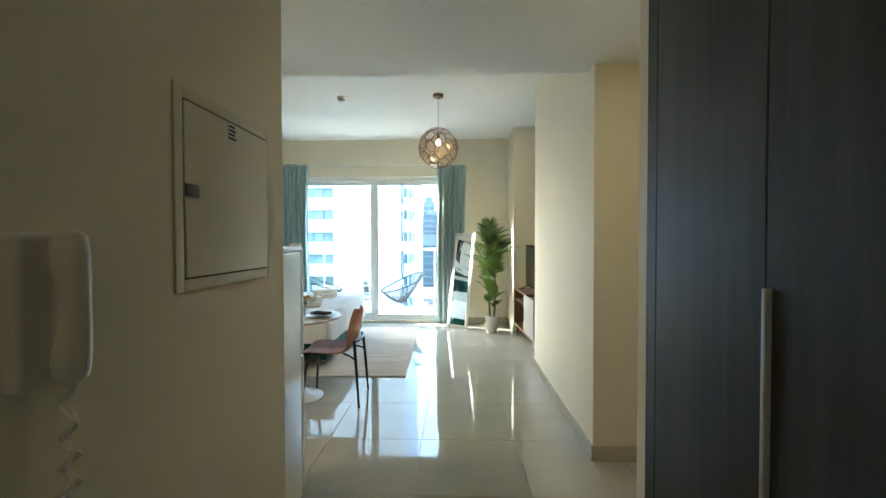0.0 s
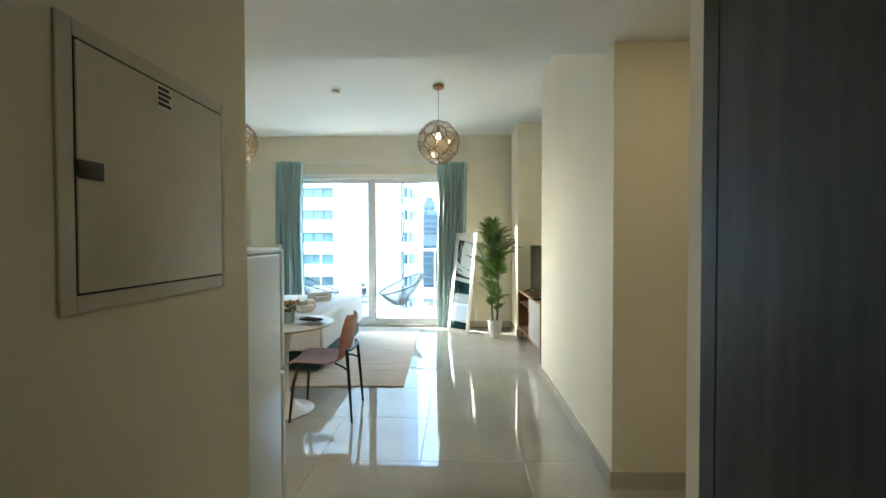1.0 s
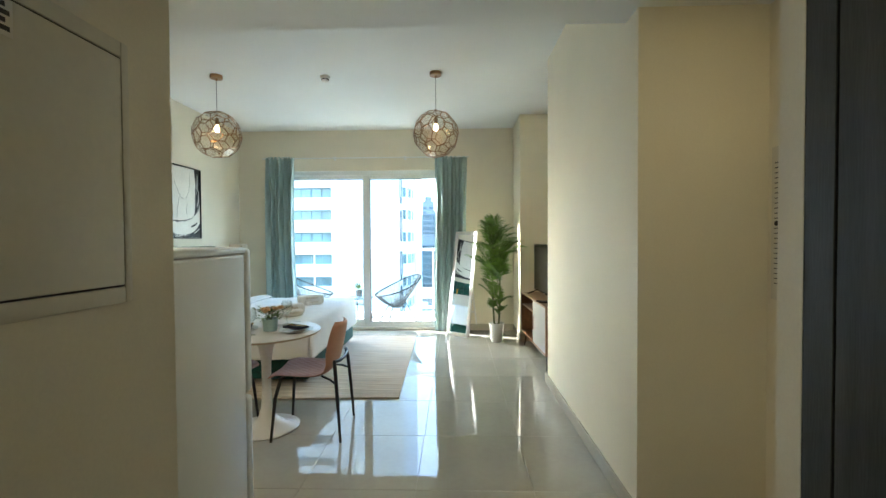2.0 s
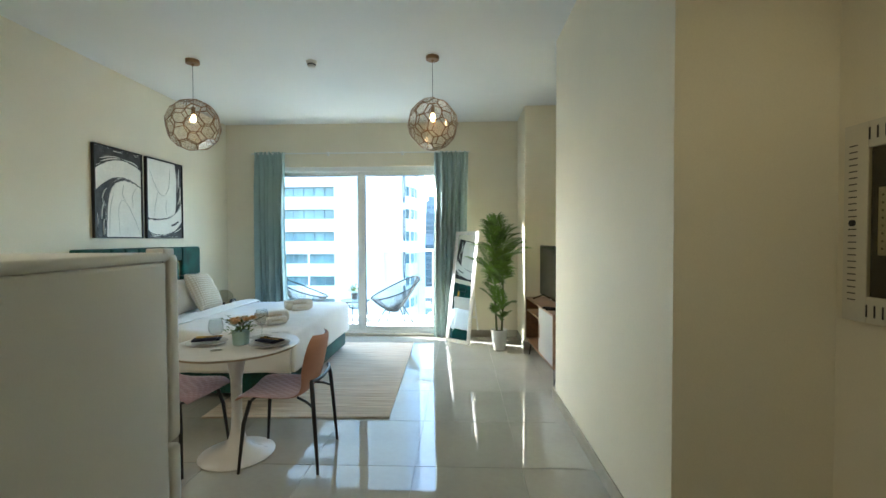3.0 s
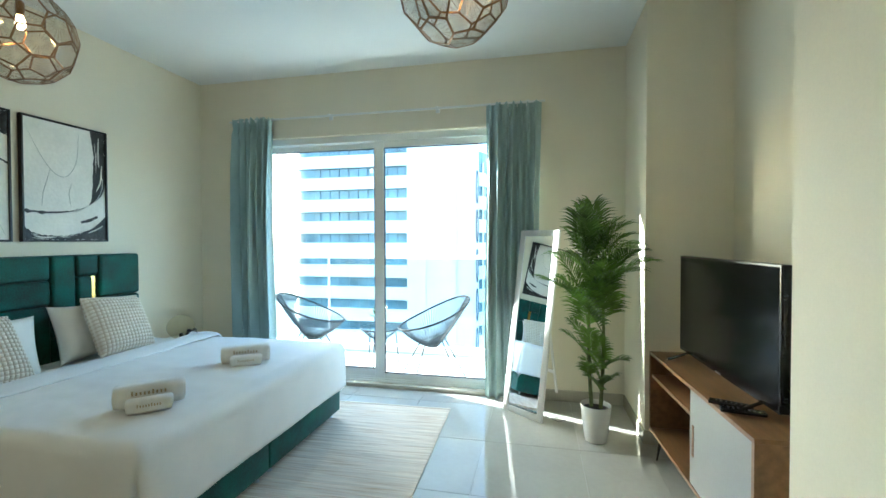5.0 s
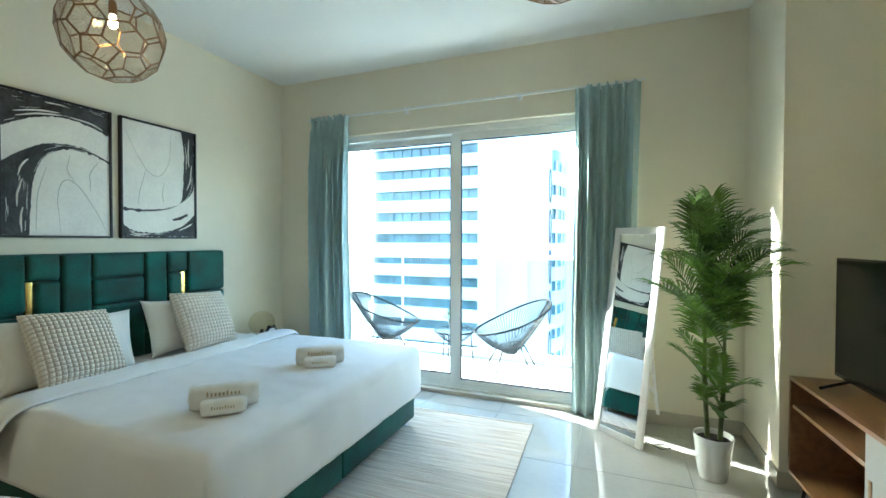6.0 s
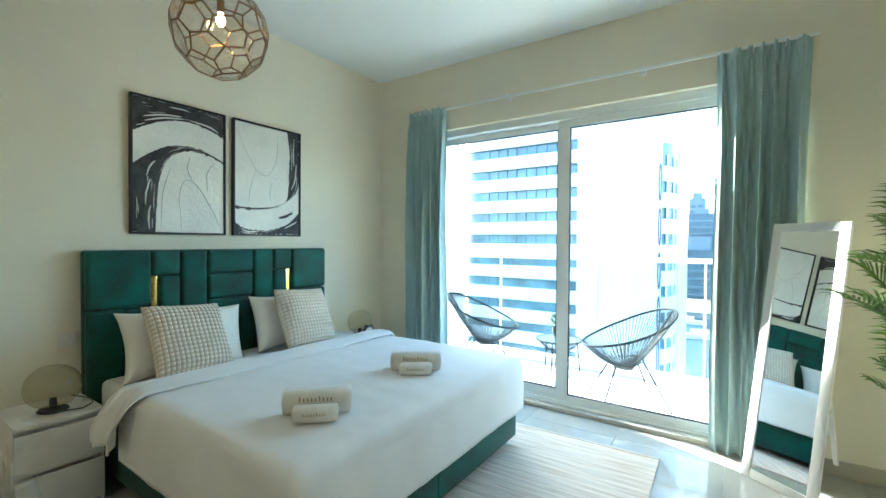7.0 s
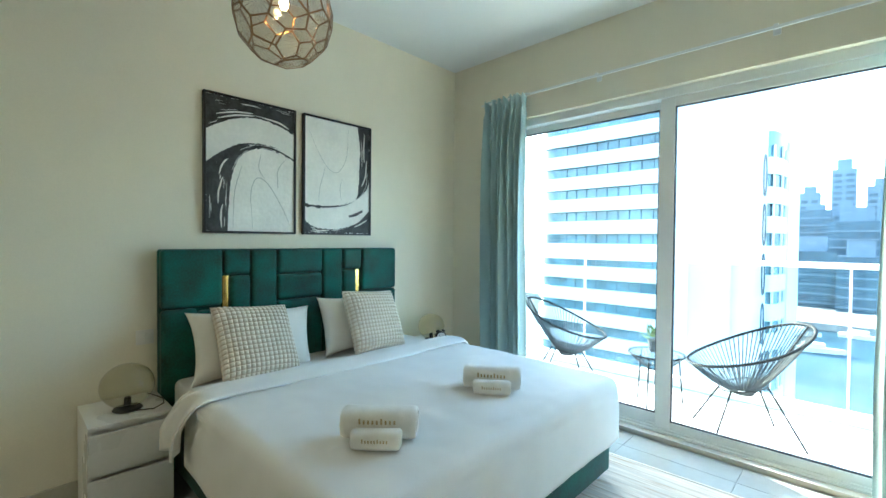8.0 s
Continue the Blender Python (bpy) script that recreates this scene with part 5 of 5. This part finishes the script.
def build_db():
    x = -0.645
    d = thing("distribution_board", "cream steel electrical distribution box on the wall", "electrical box", (0, 0, 0))
    y0, y1, z0, z1 = 3.722, 4.215, 1.313, 1.806
    f = 0.03
    bm = box(x, x + 0.006, y0, y0 + f, z0, z1, 0.003)
    add_box(bm, x, x + 0.006, y1 - f + 0.012, y1, z0, z1, 0.003)
    add_box(bm, x, x + 0.006, y0 + f, y1 - f + 0.012, z0, z0 + f, 0.003)
    add_box(bm, x, x + 0.006, y0 + f, y1 - f + 0.012, z1 - f, z1, 0.003)
    part("box_frame", bm, ENAMEL, d)
    part("recess", box(x, x + 0.003, y0 + f, y1 - f + 0.012, z0 + f, z1 - f), RUBBER, d, smooth=False)
    dr = part("box_door", box(x + 0.003, x + 0.008, y0 + f + 0.004, y1 - f + 0.008, z0 + f + 0.004, z1 - f - 0.004, 0.003), ENAMEL, d, "flush cream steel door")
    part("lock", box(x + 0.007, x + 0.012, 3.752, 3.806, 1.542, 1.573, 0.003), BLACK, dr, "black plastic catch")
    part("label_plate", box(x + 0.008, x + 0.0092, 3.945, 3.995, 1.717, 1.77), PLASTIC, dr, "small printed warning label", False)
    for k in range(4):
        part("text_bar", box(x + 0.0093, x + 0.0098, 3.95, 3.99 - 0.006 * (k % 2), 1.724 + k * 0.011, 1.731 + k * 0.011), BLACK, dr, smooth=False)


def build_phone():
    x = -0.645
    p = thing("intercom_phone", "off-white wall intercom handset with hanging coiled cord", "intercom", (0, 0, 0))
    part("base", box(x, x + 0.032, 3.335, 3.432, 1.215, 1.45, 0.014, 4), PLASTIC, p)
    hs = [(x + 0.05, 3.396, 1.222), (x + 0.054, 3.396, 1.23), (x + 0.056, 3.396, 1.26), (x + 0.062, 3.396, 1.30), (x + 0.064, 3.396, 1.335), (x + 0.062, 3.396, 1.37), (x + 0.056, 3.396, 1.41), (x + 0.054, 3.396, 1.442), (x + 0.05, 3.396, 1.45)]
    part("handset", tube(hs, 0.026, 16, taper=[0.55, 0.92, 1.0, 0.85, 0.78, 0.85, 1.0, 0.92, 0.5]), PLASTIC, p, "curved off-white handset", angle=60)
    pts = []
    n = 420
    for k in range(n + 1):
        f = k / n
        cz = 1.222 - 0.55 * math.sin(math.pi * f) ** 0.8
        cy = 3.402 - 0.012 * f + 0.012 * math.sin(14 * f)
        a = f * 2 * math.pi * 42
        pts.append((x + 0.042 + 0.008 * math.cos(a), cy + 0.008 * math.sin(a), cz))
    part("coiled_cord", tube(pts, 0.0042, 5), PLASTIC, p, "coiled off-white cord")


def build_telecom():
    y = 0.0
    t = thing("telecom_panel", "cream steel telecom cabinet with slotted frame and window", "telecom cabinet", (0, 0, 0))
    x0, x1, z0, z1 = 0.0, 0.52, 1.135, 1.86
    f = 0.095
    bm = box(x0, x0 + f, y - 0.018, y, z0, z1, 0.003)
    add_box(bm, x1 - f, x1, y - 0.018, y, z0, z1, 0.003)
    add_box(bm, x0 + f, x1 - f, y - 0.018, y, z0, z0 + f, 0.003)
    add_box(bm, x0 + f, x1 - f, y - 0.018, y, z1 - f, z1, 0.003)
    part("cabinet_frame", bm, ENAMEL, t)
    part("backplate", box(x0 + f, x1 - f, y - 0.004, y, z0 + f, z1 - f), TVB, t, smooth=False)
    part("patch_board", box(x0 + f + 0.03, x1 - f - 0.03, y - 0.009, y - 0.004, 1.38, 1.62, 0.002, 1), ENAMEL, t, "perforated patch board behind the window")
    bm = bmesh.new()
    for i in range(10):
        for j in range(8):
            add_box(bm, x0 + f + 0.045 + i * 0.024, x0 + f + 0.052 + i * 0.024, y - 0.0098, y - 0.009, 1.4 + j * 0.027, 1.407 + j * 0.027)
    part("perforation", bm, RUBBER, t, smooth=False)
    part("window", box(x0 + f, x1 - f, y - 0.014, y - 0.011, z0 + f, z1 - f), SMOKE_GLASS, t, "dark tinted window", False)
    for k in range(25):
        z = z0 + 0.078 + k * (z1 - z0 - 0.156) / 24
        if k != 12:
            part("vent_slot", box(x0 + 0.022, x0 + 0.055, y - 0.0195, y - 0.0182, z - 0.002, z + 0.002), RUBBER, t, smooth=False)
    for zz in (z0 + 0.045, z1 - 0.045):
        for k in range(12):
            x = x0 + 0.1 + k * 0.03
            part("vent_slot", box(x - 0.003, x + 0.003, y - 0.0195, y - 0.0182, zz - 0.022, zz + 0.022), RUBBER, t, smooth=False)
    lk = part("lock", lathe([(0.0, 0.0), (0.012, 0.0), (0.012, 0.006), (0.005, 0.007), (0, 0.0065)], 18), BLACK, t, "round black lock")
    lk.matrix_world = pose(x0 + 0.04, y - 0.018, 1.497, 90, 0, 0)
    t.matrix_world = pose(1.52, 5.50, 0, 0, 0, -90)


def build_fridge():
    """Local frame: origin at the front right edge on the floor, +y is the way the doors face."""
    fr = thing("refrigerator", "white two-door refrigerator with freezer on top", "refrigerator", pose(-0.853, 5.14, 0, 0, 0, 7.5))
    w, d, zt = 0.56, 0.70, 1.405
    part("body", box(-w, 0.0, -d, -0.078, 0.03, zt - 0.028, 0.012, 3), FRIDGE, fr)
    part("top_cover", box(-w + 0.004, -0.002, -d + 0.01, -0.05, zt - 0.028, zt, 0.012, 3), FRIDGE, fr)
    for z0, z1 in ((0.05, 0.80), (0.815, zt - 0.005)):
        part("fridge_door", box(-w + 0.001, 0.0, -0.066, 0.0, z0, z1, 0.022, 4), FRIDGE, fr)
        part("door_seal", box(-w + 0.01, -0.008, -0.079, -0.064, z0 + 0.01, z1 - 0.01), GROUT, fr, "grey rubber door seal", False)
    part("hinge_cover", box(-0.06, -0.008, -0.075, -0.015, zt - 0.008, zt + 0.012, 0.004), PLASTIC, fr)
    for x in (-w + 0.05, -0.05):
        for y in (-d + 0.05, -0.13):
            part("foot", lathe([(0, 0), (0.018, 0), (0.018, 0.031), (0, 0.031)], 12, at=(x, y, 0)), BLACK, fr)


# Added light out of view: brightens and warms the hall and alcove walls.
def build_fill_downlight(x, y, lit):
    d = thing("downlight", "unseen added warm ceiling light with white trim", "downlight", (x, y, HL))
    part("trim_ring", lathe([(0.07, 0.0), (0.09, 0.0), (0.09, -0.006), (0.07, -0.008)], 28), WHITE_ALU, d)
    part("diffuser", lathe([(0.0, -0.004), (0.07, -0.004)], 28), lit, d, "glowing warm disc of the added light")


build_fill_downlight(-2.0, 4.75, FILL_GLOW)
build_fill_downlight(1.1, 4.6, FILL_GLOW_DIM)
build_fill_downlight(0.0, 1.9, FILL_GLOW_DIM)
build_wardrobe()
build_db()
build_phone()
build_telecom()
build_fridge()


# ---- balcony ----
def build_balcony():
    S = "structure"
    solid("balcony_floor", box(-4.5, 3.0, 10.36, 12.05, -0.35, -0.10), CONCRETE, "pale tiled balcony floor in the sun", "balcony floor", S, False)
    solid("balcony_kerb", box(-4.5, 3.0, 11.80, 11.92, -0.10, 0.0, 0.01), CONCRETE, "low white kerb under the glass railing", "kerb", S)
    # Wall and column out of view, added to cut the sun to a slit.
    solid("sun_blocking_wall", box(-4.7, -4.5, 10.36, 11.49, -0.25, 3.6), TOWER, "unseen added white wall blocking sun at the balcony's end", "wall", S, False)
    solid("sun_blocking_column", box(-4.7, -4.5, 11.685, 11.80, -0.25, 3.6), TOWER, "unseen added white column narrowing the sun at the balcony corner", "column", S, False)
    r = thing("glass_railing", "frameless-looking glass balcony railing with white top rail", "railing", (0, 0, 0))
    part("top_rail", box(-4.5, 3.0, 11.825, 11.895, 1.215, 1.265, 0.012, 3), WHITE_ALU, r)
    part("bottom_rail", box(-4.5, 3.0, 11.79, 11.83, -0.1, -0.085, 0.004), TEALPOT, r, "green-grey drainage channel along the railing")
    xs = [-4.48, -2.83, -0.46, 1.9]
    for x in xs:
        part("post", box(x - 0.008, x + 0.008, 11.84, 11.88, 0.0, 1.216, 0.004), WHITE_ALU, r)
    for a, b in zip(xs, xs[1:] + [3.0]):
        p = part("glass_panel", box(a + 0.022, b - 0.022, 11.855, 11.863, 0.0, 1.214), RAIL_GLASS, r, "pale blue tinted glass panel", False)
        p.visible_shadow = False


def acapulco(name, label, m):
    """Egg-shaped cord chair; local +x is the high back."""
    c = thing(name, label, "balcony chair", pose(0, 0, 0), "cord chairs on the balcony")
    n = 72
    ring = []
    for k in range(n):
        a = 2 * math.pi * k / n
        u, v = math.cos(a), math.sin(a)
        x = 0.415 * u
        y = 0.36 * v * (1 + 0.10 * u)
        z = 0.675 + 0.17 * u + 0.035 * u * u
        ring.append(Vector((x, y, z)))
    hub = [Vector((-0.02 + 0.065 * math.cos(2 * math.pi * k / n), 0.065 * math.sin(2 * math.pi * k / n), 0.32)) for k in range(n)]
    part("rim", tube(ring, 0.011, 8, True), OUTSTEEL, c, "black steel rim")
    part("hub_ring", tube(hub, 0.008, 6, True), OUTSTEEL, c)
    for k in range(n):
        a, b = ring[k], hub[k]
        mid = a.lerp(b, 0.52) + Vector((0, 0, -0.028))
        part("cord", tube([a, a.lerp(b, 0.28) + Vector((0, 0, -0.02)), mid, a.lerp(b, 0.78) + Vector((0, 0, -0.018)), b], 0.0042, 4), CORD, c)
    seat = [Vector((-0.02 + 0.16 * math.cos(2 * math.pi * k / 40), 0.16 * math.sin(2 * math.pi * k / 40), 0.38 + 0.04 * math.cos(2 * math.pi * k / 40))) for k in range(40)]
    part("seat_ring", tube(seat, 0.005, 6, True), OUTSTEEL, c)
    part("spine", tube([ring[0], ring[0].lerp(hub[0], 0.4) + Vector((0, 0, -0.025)), ring[0].lerp(hub[0], 0.75) + Vector((0, 0, -0.022)), hub[0]], 0.008, 8), OUTSTEEL, c, "black steel spine")
    for a in (40, 140, 220, 320):
        t = radians(a)
        part("leg", tube([(-0.02 + 0.16 * math.cos(t), 0.16 * math.sin(t), 0.38 + 0.04 * math.cos(t)), (0.40 * math.cos(t), 0.38 * math.sin(t), -0.02)], 0.0075, 8), OUTSTEEL, c, "thin black steel leg")
    c.matrix_world = m
    return c


def balcony_table():
    t = thing("side_table", "small round cord table with glass top", "side table", (-1.745, 11.07, -0.10))
    n = 36
    ring = [Vector((0.235 * math.cos(2 * math.pi * k / n), 0.235 * math.sin(2 * math.pi * k / n), 0.50)) for k in range(n)]
    low = [Vector((0.08 * math.cos(2 * math.pi * k / n), 0.08 * math.sin(2 * math.pi * k / n), 0.37)) for k in range(n)]
    part("rim", tube(ring, 0.009, 8, True), OUTSTEEL, t)
    part("hub_ring", tube(low, 0.006, 6, True), OUTSTEEL, t)
    for k in range(n):
        part("cord", tube([ring[k], ring[k].lerp(low[k], 0.5) + Vector((0, 0, -0.012)), low[k]], 0.003, 4), CORD, t)
    g = part("glass_top", lathe([(0, 0.507), (0.24, 0.507), (0.24, 0.515), (0, 0.515)], 40), RAIL_GLASS, t, "round tinted glass top")
    g.visible_shadow = False
    for a in (30, 150, 270):
        r = radians(a)
        part("leg", tube([(0.19 * math.cos(r), 0.19 * math.sin(r), 0.49), (0.235 * math.cos(r), 0.235 * math.sin(r), 0.0)], 0.007, 8), OUTSTEEL, t)
    p = thing("small_plant", "little green plant in a grey pot", "potted plant", pose(-1.76, 11.07, 0.417) @ Matrix.Scale(1.5, 4))
    part("pot", lathe([(0, 0), (0.03, 0), (0.042, 0.075), (0.037, 0.075), (0.034, 0.065), (0, 0.065)], 20), CORD, p, "grey ceramic pot")
    rnd = random.Random(9)
    bm = bmesh.new()
    for k in range(60):
        a, e = rnd.uniform(0, 6.28), rnd.uniform(0.2, 1.4)
        u = Vector((math.cos(a) * math.cos(e), math.sin(a) * math.cos(e), math.sin(e)))
        c = Vector((0, 0, 0.07)) + u * rnd.uniform(0.02, 0.08)
        w = u.cross(Vector((0, 0, 1))).normalized() * 0.012
        bm.faces.new([bm.verts.new(q) for q in (c, c + u * 0.02 + w, c + u * 0.045, c + u * 0.02 - w)])
    part("leaves", bm, PALM, p, "fresh green leaves")


build_balcony()
A1 = acapulco("cord_chair", "egg-shaped grey cord chair on black steel legs", pose(-1.04, 10.97, -0.08, 0, 0, 30))
copy_thing(A1, pose(-2.65, 11.04, -0.08, 0, 0, 190))
balcony_table()


# ---- the view outside ----
def build_tower():
    t = thing("office_tower", "white tower with blue ribbon windows and rounded ends", "tower", (0, 66, 0))
    zlo, zhi, pitch, hw = -30.0, 46.0, 3.28, 1.42
    x0, xb, xr = -34.6, -18.3, -7.85
    rw, re, de = 3.4, 1.25, 5.0
    part("core", box(x0, xr, 0.6, 22, zlo, zhi), TOWERGLASS, t, "blue glass behind the facade", False)
    part("blank_wall", box(xb, xr, 0.0, 0.6, zlo, zhi), TOWER, t, "plain white rendered wall", False)
    for xa, xc in ((-15.6, -15.45), (-11.2, -11.0)):
        part("wall_rib", box(xa, xc, -0.14, 0.0, zlo, zhi), TOWER, t, smooth=False)
    for k in range(-10, 14):
        z1 = 1.2 + pitch * k
        z0 = z1 - (pitch - hw)
        part("spandrel", box(x0, xb, 0.0, 0.6, z0, z1, 0.03, 1), TOWER, t, "white horizontal facade band", False)
        for q in range(10):
            x = xb - 1.6 - q * 1.55
            part("mullion", box(x - 0.035, x + 0.035, 0.46, 0.6, z1, z1 + hw), CITY, t, smooth=False)
        part("rounded_band", lathe([(rw - 0.5, z0), (rw, z0), (rw, z1), (rw - 0.5, z1)], 40, at=(x0, rw, 0)), TOWER, t, "white band round the curved end")
        if z1 > 14:
            continue
        part("end_band", lathe([(0.75, z0), (1.0, z0), (1.0, z1), (0.75, z1)], 32, at=(xr, de, 0), sx=re, sy=de), TOWER, t, "white band round the curved end")
        for a in (-62, -28, 2):
            cx, cy = xr + 0.97 * re * math.cos(radians(a)), de + 0.97 * de * math.sin(radians(a))
            part("mullion", box(cx - 0.09, cx + 0.09, cy - 0.25, cy + 0.25, z1, z1 + hw), TOWER, t, smooth=False)
    part("curved_glass", lathe([(rw - 0.3, zlo), (rw - 0.3, zhi)], 40, at=(x0, rw, 0)), TOWERGLASS, t, "curved blue glazing")
    part("curved_glass", lathe([(0, zlo), (0.9, zlo), (0.9, 14.0), (0, 14.0)], 32, at=(xr, de, 0), sx=re, sy=de), TOWERGLASS, t, "curved dark blue glazing")
    part("side_wall", box(xr - 0.4, xr + re - 0.12, de + 3.5, 22, zlo, 14.0), TOWER, t, "white side wall", False)
    for k in range(5):
        zc = -13.0 + k * 5.5
        pts = [(xr - 0.14 + 0.13 * math.sin(a), -0.25, zc + 2.3 * math.cos(a)) for a in (2 * math.pi * q / 24 for q in range(24))]
        part("loop_ornament", tube(pts, 0.085, 6, True), CITYDARK, t, "dark vertical loop ornament")


def city_block(x, y, w, d, ztop, dark, seed):
    rnd = random.Random(seed)
    b = thing("city_building", "distant high-rise with haze-tinted walls and rows of windows" if not dark else "distant blue glass office tower", "building", (x, y, -30), "skyline across the water")
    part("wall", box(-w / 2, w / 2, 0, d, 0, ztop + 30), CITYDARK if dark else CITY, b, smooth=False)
    n = int((ztop + 30) / 4.2)
    bm = bmesh.new()
    for k in range(1, n):
        if dark:
            add_box(bm, -w / 2, w / 2, -0.4, 0, k * 4.2, k * 4.2 + 0.7)
        else:
            m = max(2, int(w / 5))
            for q in range(m):
                xx = -w / 2 + (q + 0.5) * w / m
                add_box(bm, xx - w / m * 0.32, xx + w / m * 0.32, -0.25, 0, k * 4.2, k * 4.2 + 2.2)
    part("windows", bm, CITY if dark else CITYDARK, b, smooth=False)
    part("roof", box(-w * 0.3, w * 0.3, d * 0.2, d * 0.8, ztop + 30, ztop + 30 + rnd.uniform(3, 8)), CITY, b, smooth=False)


def build_city():
    S = "structure"
    bm = bmesh.new()
    bm.faces.new([bm.verts.new(p) for p in ((-4000, 20, -30), (4000, 20, -30), (4000, 4500, -30), (-4000, 4500, -30))])
    solid("water", bm, WATER, "blue-green harbour water far below", "water", S, False)
    solid("quay", box(-600, 900, 215, 1200, -30, -27.5), LAND, "built-up quay across the harbour", "quay", S, False)
    build_tower()
    rows = [(-8.8, 427, 13.1, 20, 55.4, 0), (-24.9, 387, 10.2, 16, 35.9, 0), (-19.3, 337, 14.2, 18, 21.2, 1), (-6.7, 357, 10.8, 14, 22.3, 0), (-1.5, 307, 21.8, 18, 13.1, 1), (11.8, 407, 17.7, 20, 40.0, 0),
            (-34.7, 367, 3.8, 8, 21.9, 0), (-16.3, 267, 17.8, 16, -2.0, 1), (0.3, 257, 14.9, 14, -4.0, 1), (15.6, 277, 13.2, 16, 8.0, 1), (-50, 330, 12, 18, 18, 1), (-66, 400, 18, 18, 40, 0),
            (34, 380, 22, 22, 48, 0), (48, 330, 20, 22, 26, 1), (66, 420, 24, 22, 58, 0), (88, 360, 26, 24, 40, 1), (34, 260, 18, 14, 0, 0), (62, 250, 26, 18, 4, 1), (112, 400, 30, 26, 54, 0), (140, 330, 30, 26, 34, 1)]
    for k, r in enumerate(rows):
        city_block(r[0], r[1], r[2], r[3], r[4], r[5], 70 + k)
    rnd = random.Random(2)
    for k in range(9):
        x, y, L = rnd.uniform(-60, 60), rnd.uniform(150, 205), rnd.uniform(8, 14)
        b = thing("boat", "white pleasure boat moored on the harbour", "boat", pose(x, y, -30.2, 0, 0, rnd.uniform(-15, 15)), "boats on the harbour")
        bm = bmesh.new()
        secs = []
        for q in range(7):
            f = q / 6
            w = 1.6 * (1 - f ** 2.4) + 0.05
            secs.append([bm.verts.new(((f - 0.5) * L, sy * w, z)) for sy, z in ((-0.7, 0.0), (-1, 1.6), (1, 1.6), (0.7, 0.0))])
        for a, c in zip(secs, secs[1:]):
            for i in range(4):
                bm.faces.new((a[i], a[(i + 1) % 4], c[(i + 1) % 4], c[i]))
        part("hull", bm, TOWER, b)
        part("cabin", box(-0.3 * L, 0.12 * L, -1.0, 1.0, 1.6, 3.0, 0.2, 2), TOWER, b)


build_city()


# ---- floor, last ----
def build_floor():
    S = "structure"
    bm = box(XW, XE, 1.35, YN, -0.12, -0.004)
    add_box(bm, XE, 1.52, 1.35, 5.6, -0.12, -0.004)
    add_box(bm, XE, 1.45, 7.62, 9.42, -0.12, -0.004)
    add_box(bm, -2.86, -0.02, YN, 10.36, -0.12, -0.004)
    fl = solid("floor", bm, GROUT, "polished cream porcelain tile floor with fine joints", "floor", S, False)
    px, py, g = 0.67, 0.681, 0.0016
    xs = [-0.245 + px * k for k in range(-5, 5)]
    ys = [9.215 + py * k for k in range(-12, 3)]
    cache = {}
    for x in xs:
        for y in ys:
            for rx0, rx1, ry0, ry1 in ((XW, XE, 1.35, YN), (XE, 1.52, 1.35, 5.6), (XE, 1.45, 7.62, 9.42)):
                a, b, c, d = max(x + g, rx0), min(x + px - g, rx1), max(y + g, ry0), min(y + py - g, ry1)
                if b - a < 0.01 or d - c < 0.01:
                    continue
                key = (round(b - a, 3), round(d - c, 3))
                if key not in cache:
                    cache[key] = mesh_from("tile", box(-(b - a) / 2, (b - a) / 2, -(d - c) / 2, (d - c) / 2, -0.008, 0.0, 0.0008, 1), TILE, False)
                t = new("tile", cache[key])
                t.parent = fl
                t.location = ((a + b) / 2, (c + d) / 2, 0)


build_floor()
